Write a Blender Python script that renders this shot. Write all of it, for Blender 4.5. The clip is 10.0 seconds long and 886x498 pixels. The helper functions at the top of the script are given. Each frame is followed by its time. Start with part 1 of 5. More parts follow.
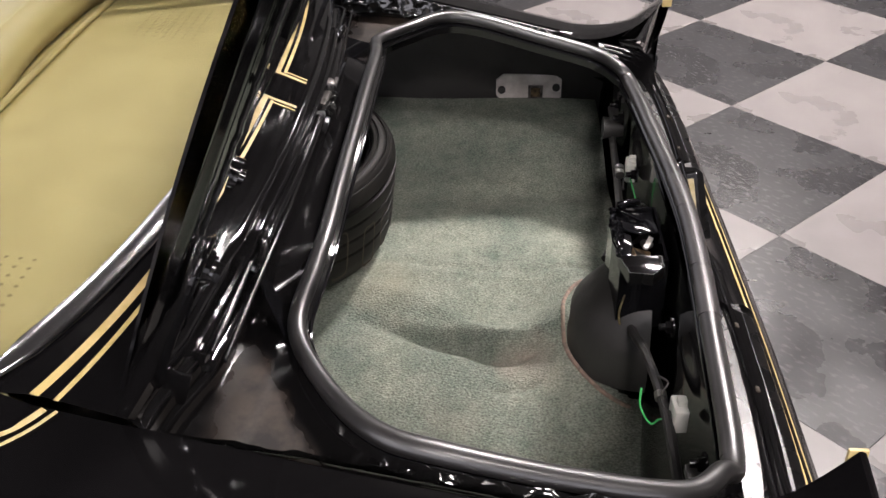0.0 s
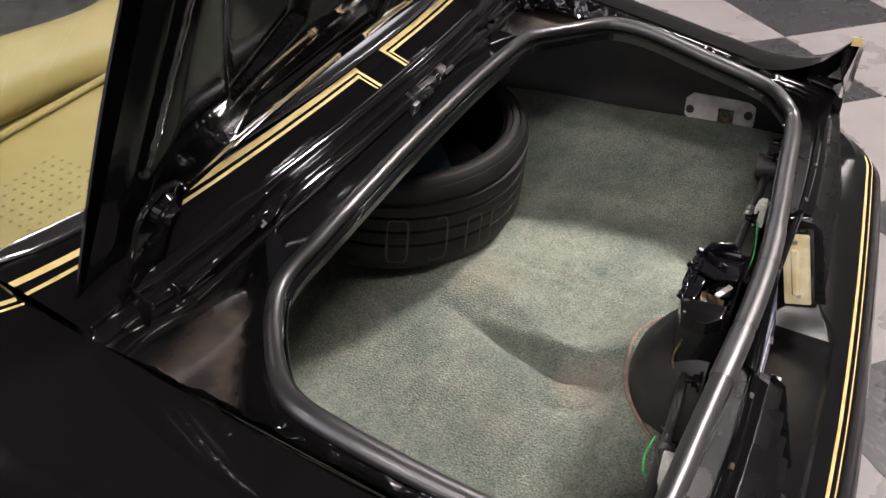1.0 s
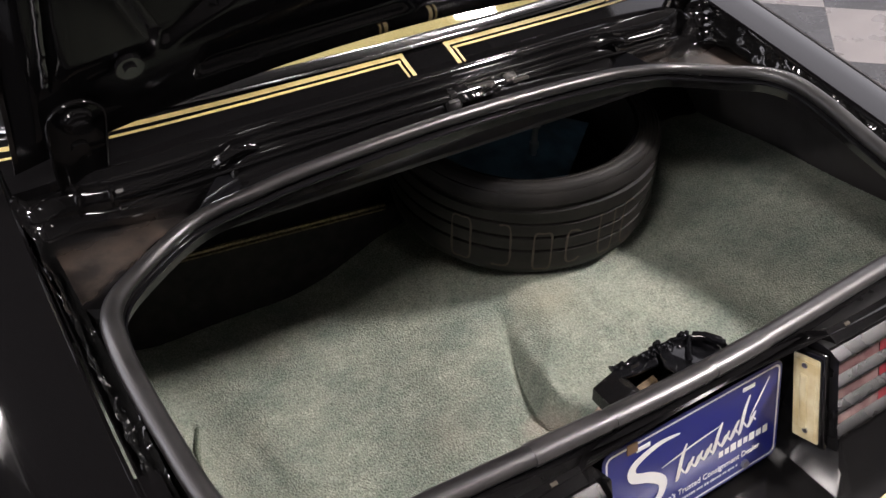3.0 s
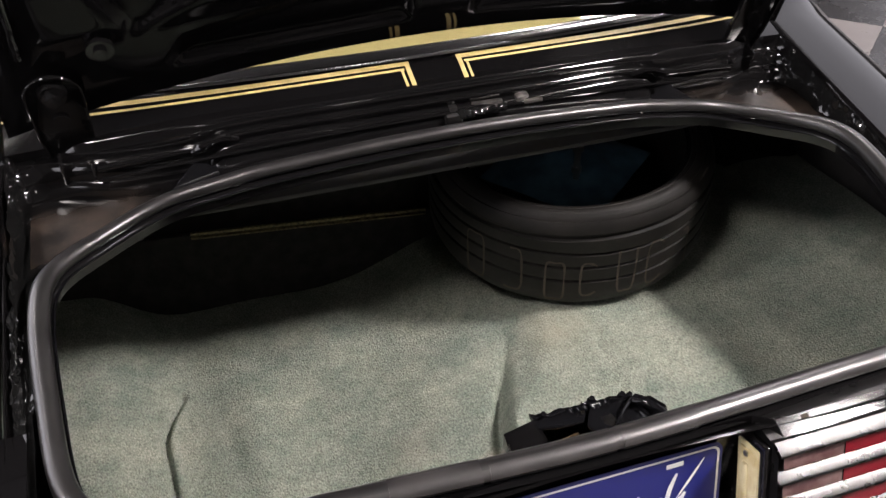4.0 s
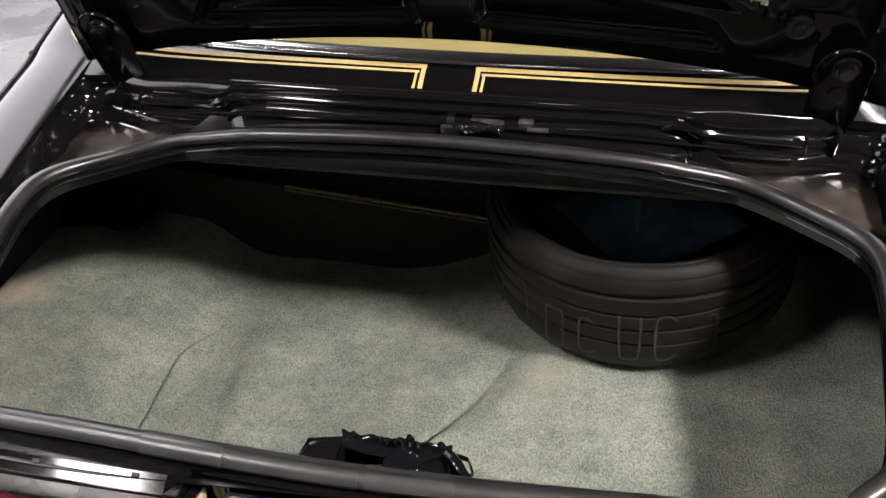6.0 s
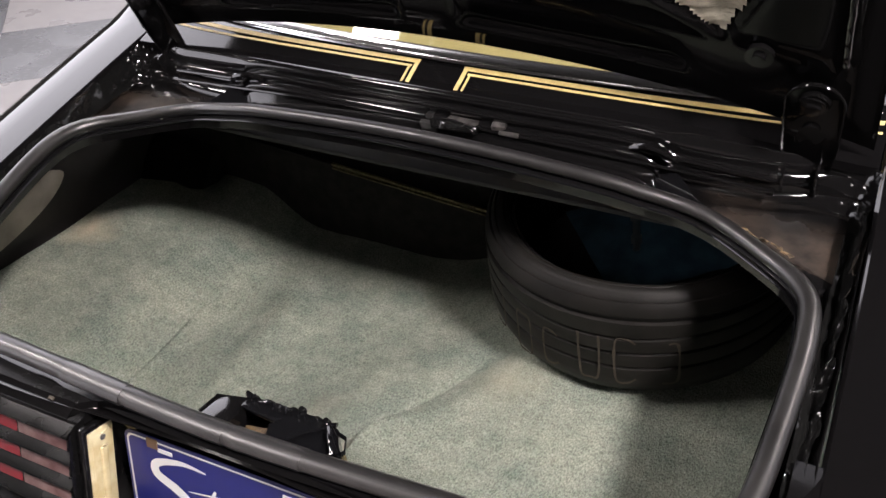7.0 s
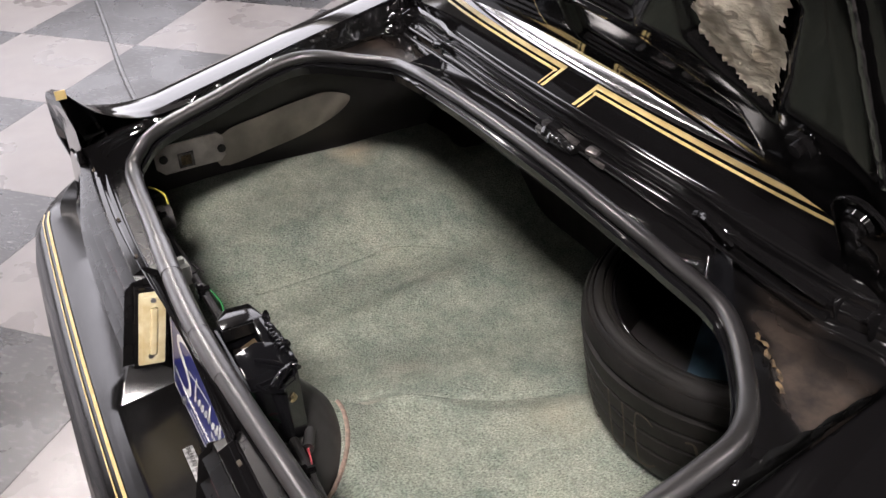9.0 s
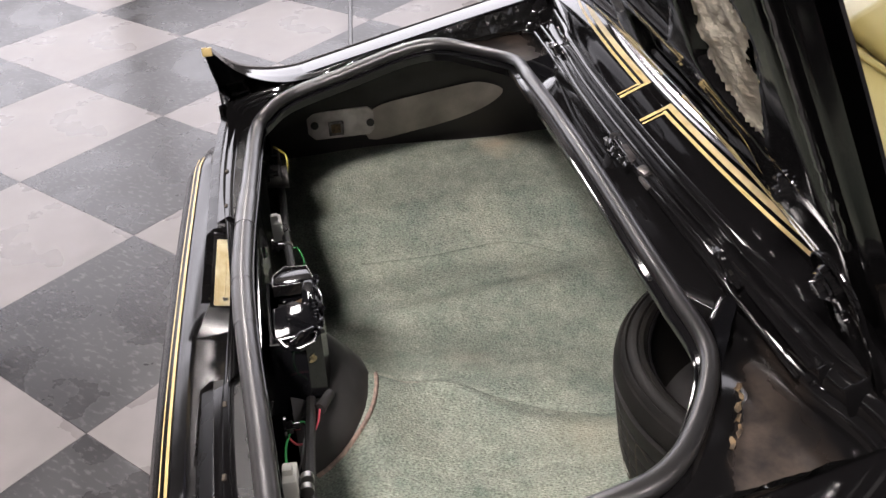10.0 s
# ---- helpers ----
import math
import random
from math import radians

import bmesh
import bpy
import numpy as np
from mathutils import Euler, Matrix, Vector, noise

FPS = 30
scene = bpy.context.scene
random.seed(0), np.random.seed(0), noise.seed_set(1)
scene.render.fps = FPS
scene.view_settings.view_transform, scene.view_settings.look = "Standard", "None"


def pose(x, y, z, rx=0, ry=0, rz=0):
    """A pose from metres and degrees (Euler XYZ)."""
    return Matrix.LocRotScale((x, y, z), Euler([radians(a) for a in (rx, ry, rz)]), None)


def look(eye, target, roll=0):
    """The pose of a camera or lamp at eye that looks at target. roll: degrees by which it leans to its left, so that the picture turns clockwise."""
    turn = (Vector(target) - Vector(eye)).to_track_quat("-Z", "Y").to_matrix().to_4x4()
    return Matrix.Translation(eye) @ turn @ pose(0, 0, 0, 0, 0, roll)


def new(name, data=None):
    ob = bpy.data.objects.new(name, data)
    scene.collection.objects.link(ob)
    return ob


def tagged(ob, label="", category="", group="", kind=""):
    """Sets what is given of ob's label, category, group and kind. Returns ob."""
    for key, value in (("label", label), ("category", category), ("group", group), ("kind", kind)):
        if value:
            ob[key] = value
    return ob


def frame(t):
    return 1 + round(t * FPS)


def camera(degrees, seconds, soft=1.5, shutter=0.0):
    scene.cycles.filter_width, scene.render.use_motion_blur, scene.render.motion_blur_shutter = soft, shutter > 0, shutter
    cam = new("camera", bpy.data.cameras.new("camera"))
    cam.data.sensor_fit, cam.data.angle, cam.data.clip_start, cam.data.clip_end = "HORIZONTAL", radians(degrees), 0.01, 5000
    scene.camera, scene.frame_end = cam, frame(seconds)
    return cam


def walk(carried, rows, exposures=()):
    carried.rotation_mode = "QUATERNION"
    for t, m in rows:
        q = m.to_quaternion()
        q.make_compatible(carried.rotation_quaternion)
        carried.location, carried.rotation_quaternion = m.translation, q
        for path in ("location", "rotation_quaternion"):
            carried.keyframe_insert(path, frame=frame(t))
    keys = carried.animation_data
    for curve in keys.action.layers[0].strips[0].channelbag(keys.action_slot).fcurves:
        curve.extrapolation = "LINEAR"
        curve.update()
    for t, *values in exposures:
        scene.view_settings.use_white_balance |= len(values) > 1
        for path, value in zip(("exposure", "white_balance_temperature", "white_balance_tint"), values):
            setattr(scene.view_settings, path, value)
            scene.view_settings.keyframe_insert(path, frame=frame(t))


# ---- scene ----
cam = camera(49.9, 10.0)
PATH = [
    (0, (-1.2096, 0.2839, 1.5135), (0.4461, 0.3851, 0.3962), -1.11),
    (0.5, (-1.1864, 0.0996, 1.5161), (0.4157, 0.5235, 0.3964), -1.05),
    (1, (-1.1337, -0.0568, 1.5206), (0.3618, 0.6495, 0.3959), -0.98),
    (1.5, (-1.0568, -0.2229, 1.5226), (0.2987, 0.7261, 0.3993), -0.97),
    (2, (-0.9499, -0.3680, 1.5216), (0.2511, 0.7718, 0.3998), -1.06),
    (2.5, (-0.8436, -0.4733, 1.5207), (0.2108, 0.8053, 0.4011), -1.13),
    (4, (-0.3856, -0.6566, 1.5298), (0.1086, 0.9173, 0.3991), -1.34),
    (4.5, (-0.2349, -0.6855, 1.5241), (0.0322, 0.9465, 0.3993), -1.37),
    (5, (-0.0940, -0.7016, 1.5246), (-0.0301, 0.9528, 0.4027), -1.44),
    (6.5, (0.4328, -0.6291, 1.5276), (-0.1251, 0.9297, 0.4056), -2.20),
    (7, (0.5936, -0.5809, 1.5311), (-0.1717, 0.8901, 0.4129), -2.55),
    (7.5, (0.7198, -0.5143, 1.5288), (-0.3027, 0.8012, 0.4225), -2.80),
    (8, (0.8330, -0.4061, 1.5257), (-0.3670, 0.7471, 0.4166), -2.65),
    (8.5, (0.9249, -0.2889, 1.5246), (-0.4218, 0.6904, 0.4168), -2.66),
    (9, (1.0174, -0.1638, 1.5229), (-0.4643, 0.5958, 0.4151), -2.47),
    (9.5, (1.0843, -0.0378, 1.5206), (-0.4917, 0.5054, 0.4154), -2.59),
    (10, (1.1311, 0.0991, 1.5192), (-0.5205, 0.3660, 0.4233), -2.59),
]
walk(cam, [(t, look(eye, target, roll)) for t, eye, target, roll in PATH], [(0.0, 0.36, 6500, 18), (10.0, 0.36, 6500, 18)])

# ---- world and light ----
world = bpy.data.worlds.new("world")
scene.world = world
world.use_nodes = True
world.node_tree.nodes["Background"].inputs[0].default_value = (0.9, 0.95, 1.0, 1)
world.node_tree.nodes["Background"].inputs[1].default_value = 0.02
CEILING = 12.0
LAMPS = 4.6


# ---- materials ----
def material(name, base, rough=0.5, metal=0.0, coat=0.0, spec=0.5):
    m = bpy.data.materials.new(name)
    m.use_nodes = True
    b = m.node_tree.nodes["Principled BSDF"]
    b.inputs["Base Color"].default_value = (*base, 1)
    b.inputs["Roughness"].default_value = rough
    b.inputs["Metallic"].default_value = metal
    b.inputs["Coat Weight"].default_value = coat
    b.inputs["Coat Roughness"].default_value = 0.04
    b.inputs["Specular IOR Level"].default_value = spec
    return m


def node(m, kind, **values):
    n = m.node_tree.nodes.new(kind)
    for key, value in values.items():
        n.inputs[key].default_value = value
    return n


def wire(m, a, b):
    m.node_tree.links.new(a, b)


def principled(m):
    return m.node_tree.nodes["Principled BSDF"]


def grain(m, scale, low, high, detail=6.0, socket="Base Color", stretch=(1, 1, 1), at=(0.35, 0.65)):
    """Noise between two colours or values into a socket of the surface."""
    tc = node(m, "ShaderNodeTexCoord")
    mp = node(m, "ShaderNodeMapping", Scale=stretch)
    nz = node(m, "ShaderNodeTexNoise", Scale=scale, Detail=detail)
    rp = node(m, "ShaderNodeValToRGB")
    rp.color_ramp.elements[0].position, rp.color_ramp.elements[1].position = at
    if not isinstance(low, tuple):
        low, high = (low,) * 3, (high,) * 3
    rp.color_ramp.elements[0].color, rp.color_ramp.elements[1].color = (*low, 1), (*high, 1)
    wire(m, tc.outputs["Object"], mp.inputs["Vector"])
    wire(m, mp.outputs["Vector"], nz.inputs["Vector"])
    wire(m, nz.outputs["Fac"], rp.inputs["Fac"])
    wire(m, rp.outputs["Color"], principled(m).inputs[socket])
    return rp


def relief(m, scale, strength, distance, detail=4.0, coat=False, stretch=(1, 1, 1), voronoi=False):
    tc = node(m, "ShaderNodeTexCoord")
    mp = node(m, "ShaderNodeMapping", Scale=stretch)
    nz = node(m, "ShaderNodeTexVoronoi", Scale=scale) if voronoi else node(m, "ShaderNodeTexNoise", Scale=scale, Detail=detail)
    bp = node(m, "ShaderNodeBump", Strength=strength, Distance=distance)
    wire(m, tc.outputs["Object"], mp.inputs["Vector"])
    wire(m, mp.outputs["Vector"], nz.inputs["Vector"])
    wire(m, nz.outputs[0], bp.inputs["Height"])
    wire(m, bp.outputs["Normal"], principled(m).inputs["Normal"])
    if coat:
        wire(m, bp.outputs["Normal"], principled(m).inputs["Coat Normal"])
    return bp


BLACK = material("black_paint", (0.0045, 0.0042, 0.0045), 0.07, 0, 0.1)
grain(BLACK, 9, 0.045, 0.09, socket="Roughness")
relief(BLACK, 40, 0.012, 0.002, coat=True)
GLOSS = material("wet_black_enamel", (0.006, 0.006, 0.007), 0.07)
JAMB = material("black_jamb_paint", (0.006, 0.0057, 0.006), 0.12, 0, 0.3)
relief(JAMB, 30, 0.05, 0.003, detail=2)
LIDPAINT = material("black_lid_paint", (0.005, 0.0048, 0.005), 0.08, 0, 0.0, 0.2)
grain(LIDPAINT, 8, 0.05, 0.12, socket="Roughness")
relief(LIDPAINT, 30, 0.03, 0.003, detail=3)
DARK = material("black_inner_metal", (0.036, 0.0345, 0.0335), 0.45)
grain(DARK, 14, 0.35, 0.7, socket="Roughness")
relief(DARK, 60, 0.2, 0.002)
BOARD = material("dull_black_board", (0.010, 0.0095, 0.009), 0.8, spec=0.2)
grain(BOARD, 40, (0.013, 0.0122, 0.0118), (0.024, 0.0226, 0.0215))
relief(BOARD, 90, 0.3, 0.002)
# dusty bare corners of the channel, cut off by a slanting ragged line
def maths(m, op, a, b=None, c=None):
    n = node(m, "ShaderNodeMath")
    n.operation = op
    for k, v in enumerate((a, b, c)):
        if v is None:
            continue
        if isinstance(v, (int, float)):
            n.inputs[k].default_value = v
        else:
            wire(m, v, n.inputs[k])
    return n.outputs[0]


tc = node(JAMB, "ShaderNodeTexCoord")
sp = node(JAMB, "ShaderNodeSeparateXYZ")
wire(JAMB, tc.outputs["Object"], sp.inputs[0])
nz = node(JAMB, "ShaderNodeTexNoise", Scale=34.0, Detail=8.0)
dn = node(JAMB, "ShaderNodeTexNoise", Scale=17.0, Detail=12.0, Roughness=0.62)
wire(JAMB, tc.outputs["Object"], nz.inputs["Vector"])
wire(JAMB, tc.outputs["Object"], dn.inputs["Vector"])
ax = maths(JAMB, "ABSOLUTE", sp.outputs[0])
slant = maths(JAMB, "ADD", maths(JAMB, "MULTIPLY_ADD", ax, 0.4666, -0.4666 * 0.425), maths(JAMB, "MULTIPLY_ADD", sp.outputs[1], 0.8844, -0.8844 * 0.528))
slant = maths(JAMB, "MULTIPLY_ADD", nz.outputs["Fac"], 0.03, maths(JAMB, "SUBTRACT", slant, 0.015))


def ramp(value, low, high):
    r = node(JAMB, "ShaderNodeMapRange")
    r.inputs[1].default_value, r.inputs[2].default_value = low, high
    wire(JAMB, value, r.inputs[0])
    return r.outputs[0]


mask = maths(JAMB, "MULTIPLY", ramp(slant, -0.004, 0.010), ramp(maths(JAMB, "MULTIPLY_ADD", nz.outputs["Fac"], 0.02, sp.outputs[2]), 0.895, 0.876))
mask = maths(JAMB, "MULTIPLY", mask, ramp(ax, 0.395, 0.425))
mask = maths(JAMB, "MULTIPLY", mask, ramp(maths(JAMB, "MULTIPLY_ADD", nz.outputs["Fac"], 0.05, sp.outputs[1]), 0.594, 0.556))
dc = node(JAMB, "ShaderNodeValToRGB")
dc.color_ramp.elements[0].position, dc.color_ramp.elements[1].position = 0.42, 0.64
dc.color_ramp.elements[0].color, dc.color_ramp.elements[1].color = (0.010, 0.0078, 0.0068, 1), (0.060, 0.044, 0.034, 1)
wire(JAMB, dn.outputs["Fac"], dc.inputs["Fac"])
mc = node(JAMB, "ShaderNodeMix")
mc.data_type = "RGBA"
mc.inputs[6].default_value = (0.006, 0.0057, 0.006, 1)
wire(JAMB, mask, mc.inputs[0])
wire(JAMB, dc.outputs["Color"], mc.inputs[7])
wire(JAMB, mc.outputs[2], principled(JAMB).inputs["Base Color"])
wire(JAMB, maths(JAMB, "MULTIPLY_ADD", mask, 0.42, 0.10), principled(JAMB).inputs["Roughness"])
wire(JAMB, maths(JAMB, "MULTIPLY_ADD", mask, -0.3, 0.3), principled(JAMB).inputs["Coat Weight"])
def rubber(name, low, high, coat):
    m = material(name, high, 0.5, 0, coat)
    principled(m).inputs["Coat Roughness"].default_value = 0.30
    grain(m, 26, low, high)
    grain(m, 24, 0.36, 0.52, socket="Roughness")
    relief(m, 55, 0.10, 0.0015, coat=True)
    return m


RUBBER = rubber("grey_black_rubber", (0.009, 0.0084, 0.0085), (0.018, 0.0168, 0.0168), 0.8)
# paler copy: the rear run's sheen is put into the base colour
RUBBER_SHEEN = rubber("sheen_grey_rubber", (0.026, 0.0243, 0.0243), (0.044, 0.041, 0.0405), 0.9)
SEALER = material("lumpy_black_sealer", (0.008, 0.008, 0.008), 0.10, 0, 0.5)
relief(SEALER, 26, 0.28, 0.008, detail=2, coat=True, stretch=(1.6, 0.35, 1.6))
TYRE = material("tyre_rubber", (0.010, 0.009, 0.008), 0.6, spec=0.28)
grain(TYRE, 22, (0.005, 0.0044, 0.0038), (0.0108, 0.0095, 0.0082))
relief(TYRE, 150, 0.25, 0.001)
GOLD = material("gold_stripe", (0.62, 0.46, 0.18), 0.4, 0.0, 0.15)
grain(GOLD, 60, (0.56, 0.42, 0.16), (0.66, 0.50, 0.22))
CHROME = material("chrome_trim", (0.62, 0.61, 0.62), 0.19, 1.0)
STEEL = material("dull_steel", (0.45, 0.44, 0.42), 0.35, 1.0)
GLASS = bpy.data.materials.new("window_glass")
GLASS.use_nodes = True
GLASS.node_tree.nodes.clear()
gm = node(GLASS, "ShaderNodeMixShader")
gf = node(GLASS, "ShaderNodeLayerWeight", Blend=0.5)
gp = node(GLASS, "ShaderNodeMath")
gp.operation = "POWER"
gp.inputs[1].default_value = 5.0
ga = node(GLASS, "ShaderNodeMath")
ga.operation = "MULTIPLY_ADD"
ga.inputs[1].default_value, ga.inputs[2].default_value = 0.9, 0.045
wire(GLASS, gf.outputs["Facing"], gp.inputs[0])
wire(GLASS, gp.outputs[0], ga.inputs[0])
wire(GLASS, ga.outputs[0], gm.inputs[0])
wire(GLASS, node(GLASS, "ShaderNodeBsdfTransparent", Color=(0.93, 0.95, 0.93, 1)).outputs[0], gm.inputs[1])
wire(GLASS, node(GLASS, "ShaderNodeBsdfGlossy", Roughness=0.0).outputs[0], gm.inputs[2])
wire(GLASS, gm.outputs[0], node(GLASS, "ShaderNodeOutputMaterial").inputs[0])
TAN = material("tan_vinyl", (0.42, 0.34, 0.15), 0.55)
grain(TAN, 12, (0.33, 0.265, 0.105), (0.38, 0.31, 0.13))
relief(TAN, 160, 0.15, 0.001)
CREAM = material("cream_lamp_lens", (0.72, 0.62, 0.36), 0.3)
grain(CREAM, 40, (0.62, 0.5, 0.26), (0.78, 0.7, 0.46))
WHITE = material("white_plastic", (0.75, 0.74, 0.68), 0.4)
RED = material("red_lens", (0.22, 0.010, 0.018), 0.2, 0, 0.2)
SATIN = material("satin_black_plastic", (0.006, 0.0058, 0.006), 0.28, spec=0.3)
grain(SATIN, 18, 0.22, 0.34, socket="Roughness")
SMOKE = material("clear_pink_lens", (0.20, 0.105, 0.10), 0.18, 0, 0.4)
grain(SMOKE, 25, (0.12, 0.055, 0.055), (0.24, 0.15, 0.14))
BLUE = material("blue_plate", (0.012, 0.018, 0.17), 0.3, 0, 0.3)
INK = material("white_print", (0.8, 0.8, 0.8), 0.5)
GREEN = material("green_wire", (0.05, 0.45, 0.12), 0.4)
PINK = material("pink_wire", (0.75, 0.12, 0.15), 0.4)
YELLOW = material("yellow_wire", (0.38, 0.32, 0.05), 0.4)
JUTE = material("light_grey_fibre", (0.42, 0.38, 0.28), 0.9)
grain(JUTE, 30, (0.40, 0.35, 0.26), (0.74, 0.68, 0.55), detail=10)
relief(JUTE, 40, 0.8, 0.012, detail=9, stretch=(1, 2.2, 1))
NAVY = material("dark_blue_cover", (0.02, 0.055, 0.10), 0.32)
grain(NAVY, 25, (0.034, 0.068, 0.100), (0.075, 0.145, 0.195))
HOLE = material("dark_tan_hole", (0.20, 0.155, 0.065), 0.8)

# dusty metal, its colour raised to hold the light on the left wall
LIT_METAL = material("lit_dusty_metal", (0.06, 0.055, 0.05), 0.6)
grain(LIT_METAL, 9, (0.32, 0.29, 0.25), (0.60, 0.545, 0.48), detail=8)
relief(LIT_METAL, 40, 0.2, 0.002)
BRACKET = material("pale_bracket_metal", (0.42, 0.38, 0.36), 0.5)
grain(BRACKET, 30, (0.56, 0.515, 0.48), (0.82, 0.77, 0.735))
BRACKET_DARK = material("tarnished_metal", (0.16, 0.15, 0.15), 0.35, 0.8)
grain(BRACKET_DARK, 60, (0.06, 0.055, 0.055), (0.28, 0.26, 0.25))
YEDGE = material("faded_yellow_edge", (0.25, 0.2, 0.08), 0.7)
grain(YEDGE, 180, (0.05, 0.042, 0.018), (0.22, 0.175, 0.08))
WORN = material("worn_pink_edge", (0.28, 0.2, 0.17), 0.9)
grain(WORN, 120, (0.2, 0.16, 0.13), (0.36, 0.25, 0.2))
PRIMEPINK = material("faded_pink_plastic", (0.42, 0.2, 0.17), 0.5)
CHALK = material("faded_brown_print", (0.050, 0.039, 0.028), 0.8)
FLAKE = material("brown_paint_flake", (0.15, 0.10, 0.055), 0.6)
grain(FLAKE, 90, (0.03, 0.020, 0.012), (0.20, 0.135, 0.07))
BROWN = material("brown_pad", (0.2, 0.12, 0.07), 0.7)
LABEL = material("worn_label", (0.5, 0.5, 0.48), 0.5)
grain(LABEL, 140, (0.10, 0.10, 0.10), (0.42, 0.42, 0.41))

CARPET = material("grey_green_carpet", (0.2, 0.22, 0.18), 0.95, spec=0.1)
cr = grain(CARPET, 430, (0.235, 0.248, 0.224), (0.51, 0.528, 0.482), detail=6, at=(0.34, 0.66), stretch=(1, 0.55, 1))
tc = node(CARPET, "ShaderNodeTexCoord")
n1 = node(CARPET, "ShaderNodeTexNoise", Scale=7.0, Detail=8.0, Roughness=0.66)
r1 = node(CARPET, "ShaderNodeValToRGB")
r1.color_ramp.elements[0].position, r1.color_ramp.elements[1].position = 0.32, 0.68
r1.color_ramp.elements[0].color, r1.color_ramp.elements[1].color = (0.58, 0.64, 0.61, 1), (1.0, 0.985, 0.915, 1)
n2 = node(CARPET, "ShaderNodeTexNoise", Scale=30.0, Detail=8.0, Roughness=0.7)
r2 = node(CARPET, "ShaderNodeValToRGB")
r2.color_ramp.elements[0].position, r2.color_ramp.elements[1].position = 0.35, 0.65
r2.color_ramp.elements[0].color, r2.color_ramp.elements[1].color = (0.72, 0.78, 0.755, 1), (1.0, 0.99, 0.97, 1)
m1 = node(CARPET, "ShaderNodeMix")
m2 = node(CARPET, "ShaderNodeMix")
for m in (m1, m2):
    m.data_type, m.blend_type = "RGBA", "MULTIPLY"
    m.inputs[0].default_value = 1.0
wire(CARPET, tc.outputs["Object"], n1.inputs["Vector"])
wire(CARPET, tc.outputs["Object"], n2.inputs["Vector"])
wire(CARPET, n1.outputs["Fac"], r1.inputs["Fac"])
wire(CARPET, n2.outputs["Fac"], r2.inputs["Fac"])
wire(CARPET, r1.outputs["Color"], m1.inputs[6])
wire(CARPET, r2.outputs["Color"], m1.inputs[7])
wire(CARPET, m1.outputs[2], m2.inputs[6])
wire(CARPET, cr.outputs["Color"], m2.inputs[7])
last = m2.outputs[2]
wob = node(CARPET, "ShaderNodeTexNoise", Scale=16.0, Detail=6.0)
wire(CARPET, tc.outputs["Object"], wob.inputs["Vector"])
for spot, reach, tone, most in (((-0.80, 0.56, 0.50), 0.075, (0.62, 0.52, 0.38, 1), 0.75), ((-0.015, 0.215, 0.49), 0.060, (0.52, 0.40, 0.34, 1), 0.55), ((-0.12, 0.34, 0.44), 0.07, (0.30, 0.27, 0.22, 1), 0.35), ((0.16, 0.47, 0.52), 0.09, (0.46, 0.41, 0.31, 1), 0.4)):
    di = node(CARPET, "ShaderNodeVectorMath")
    di.operation = "DISTANCE"
    di.inputs[1].default_value = spot
    wire(CARPET, tc.outputs["Object"], di.inputs[0])
    away = maths(CARPET, "MULTIPLY_ADD", wob.outputs["Fac"], reach * 1.4, maths(CARPET, "SUBTRACT", di.outputs["Value"], reach * 0.7))
    rg = node(CARPET, "ShaderNodeMapRange")
    rg.inputs[1].default_value, rg.inputs[2].default_value, rg.inputs[3].default_value, rg.inputs[4].default_value = reach, 0.0, 0.0, most
    wire(CARPET, away, rg.inputs[0])
    mm = node(CARPET, "ShaderNodeMix")
    mm.data_type = "RGBA"
    mm.inputs[7].default_value = tone
    wire(CARPET, rg.outputs[0], mm.inputs[0])
    wire(CARPET, last, mm.inputs[6])
    last = mm.outputs[2]
wire(CARPET, last, principled(CARPET).inputs["Base Color"])
relief(CARPET, 380, 0.9, 0.005, detail=4, stretch=(1, 0.6, 1))

BUMPER = material("satin_black_bumper", (0.007, 0.0067, 0.0069), 0.2, spec=0.5)
grain(BUMPER, 14, 0.15, 0.23, socket="Roughness")
relief(BUMPER, 60, 0.04, 0.002)
TILE_DARK = material("black_speckled_tile", (0.03, 0.03, 0.033), 0.28, spec=0.6)
grain(TILE_DARK, 34, (0.028, 0.0272, 0.0288), (0.10, 0.098, 0.099), detail=14, stretch=(1, 2.2, 1), at=(0.54, 0.74))
grain(TILE_DARK, 4, 0.2, 0.36, socket="Roughness")
TILE_LIGHT = material("light_grey_tile", (0.4, 0.38, 0.39), 0.3)
grain(TILE_LIGHT, 5, (0.178, 0.162, 0.160), (0.220, 0.201, 0.197), detail=10)
grain(TILE_LIGHT, 4, 0.24, 0.36, socket="Roughness")
GROUT = material("grey_joint", (0.13, 0.128, 0.13), 0.7)
WALL = material("grey_white_wall", (0.4, 0.4, 0.39), 0.8)
grain(WALL, 3, (0.36, 0.36, 0.35), (0.44, 0.43, 0.42))
SOFFIT = material("dark_ceiling", (0.03, 0.03, 0.03), 0.9)
grain(SOFFIT, 4, (0.035, 0.034, 0.033), (0.065, 0.063, 0.06))
WALL_DARK = material("grey_wall", (0.05, 0.05, 0.05), 0.8)
grain(WALL_DARK, 3, (0.055, 0.054, 0.053), (0.085, 0.083, 0.08))
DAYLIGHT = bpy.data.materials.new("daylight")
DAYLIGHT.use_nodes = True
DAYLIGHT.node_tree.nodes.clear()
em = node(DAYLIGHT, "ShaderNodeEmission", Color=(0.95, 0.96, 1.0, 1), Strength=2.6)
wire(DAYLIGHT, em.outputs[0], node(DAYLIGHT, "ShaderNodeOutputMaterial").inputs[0])
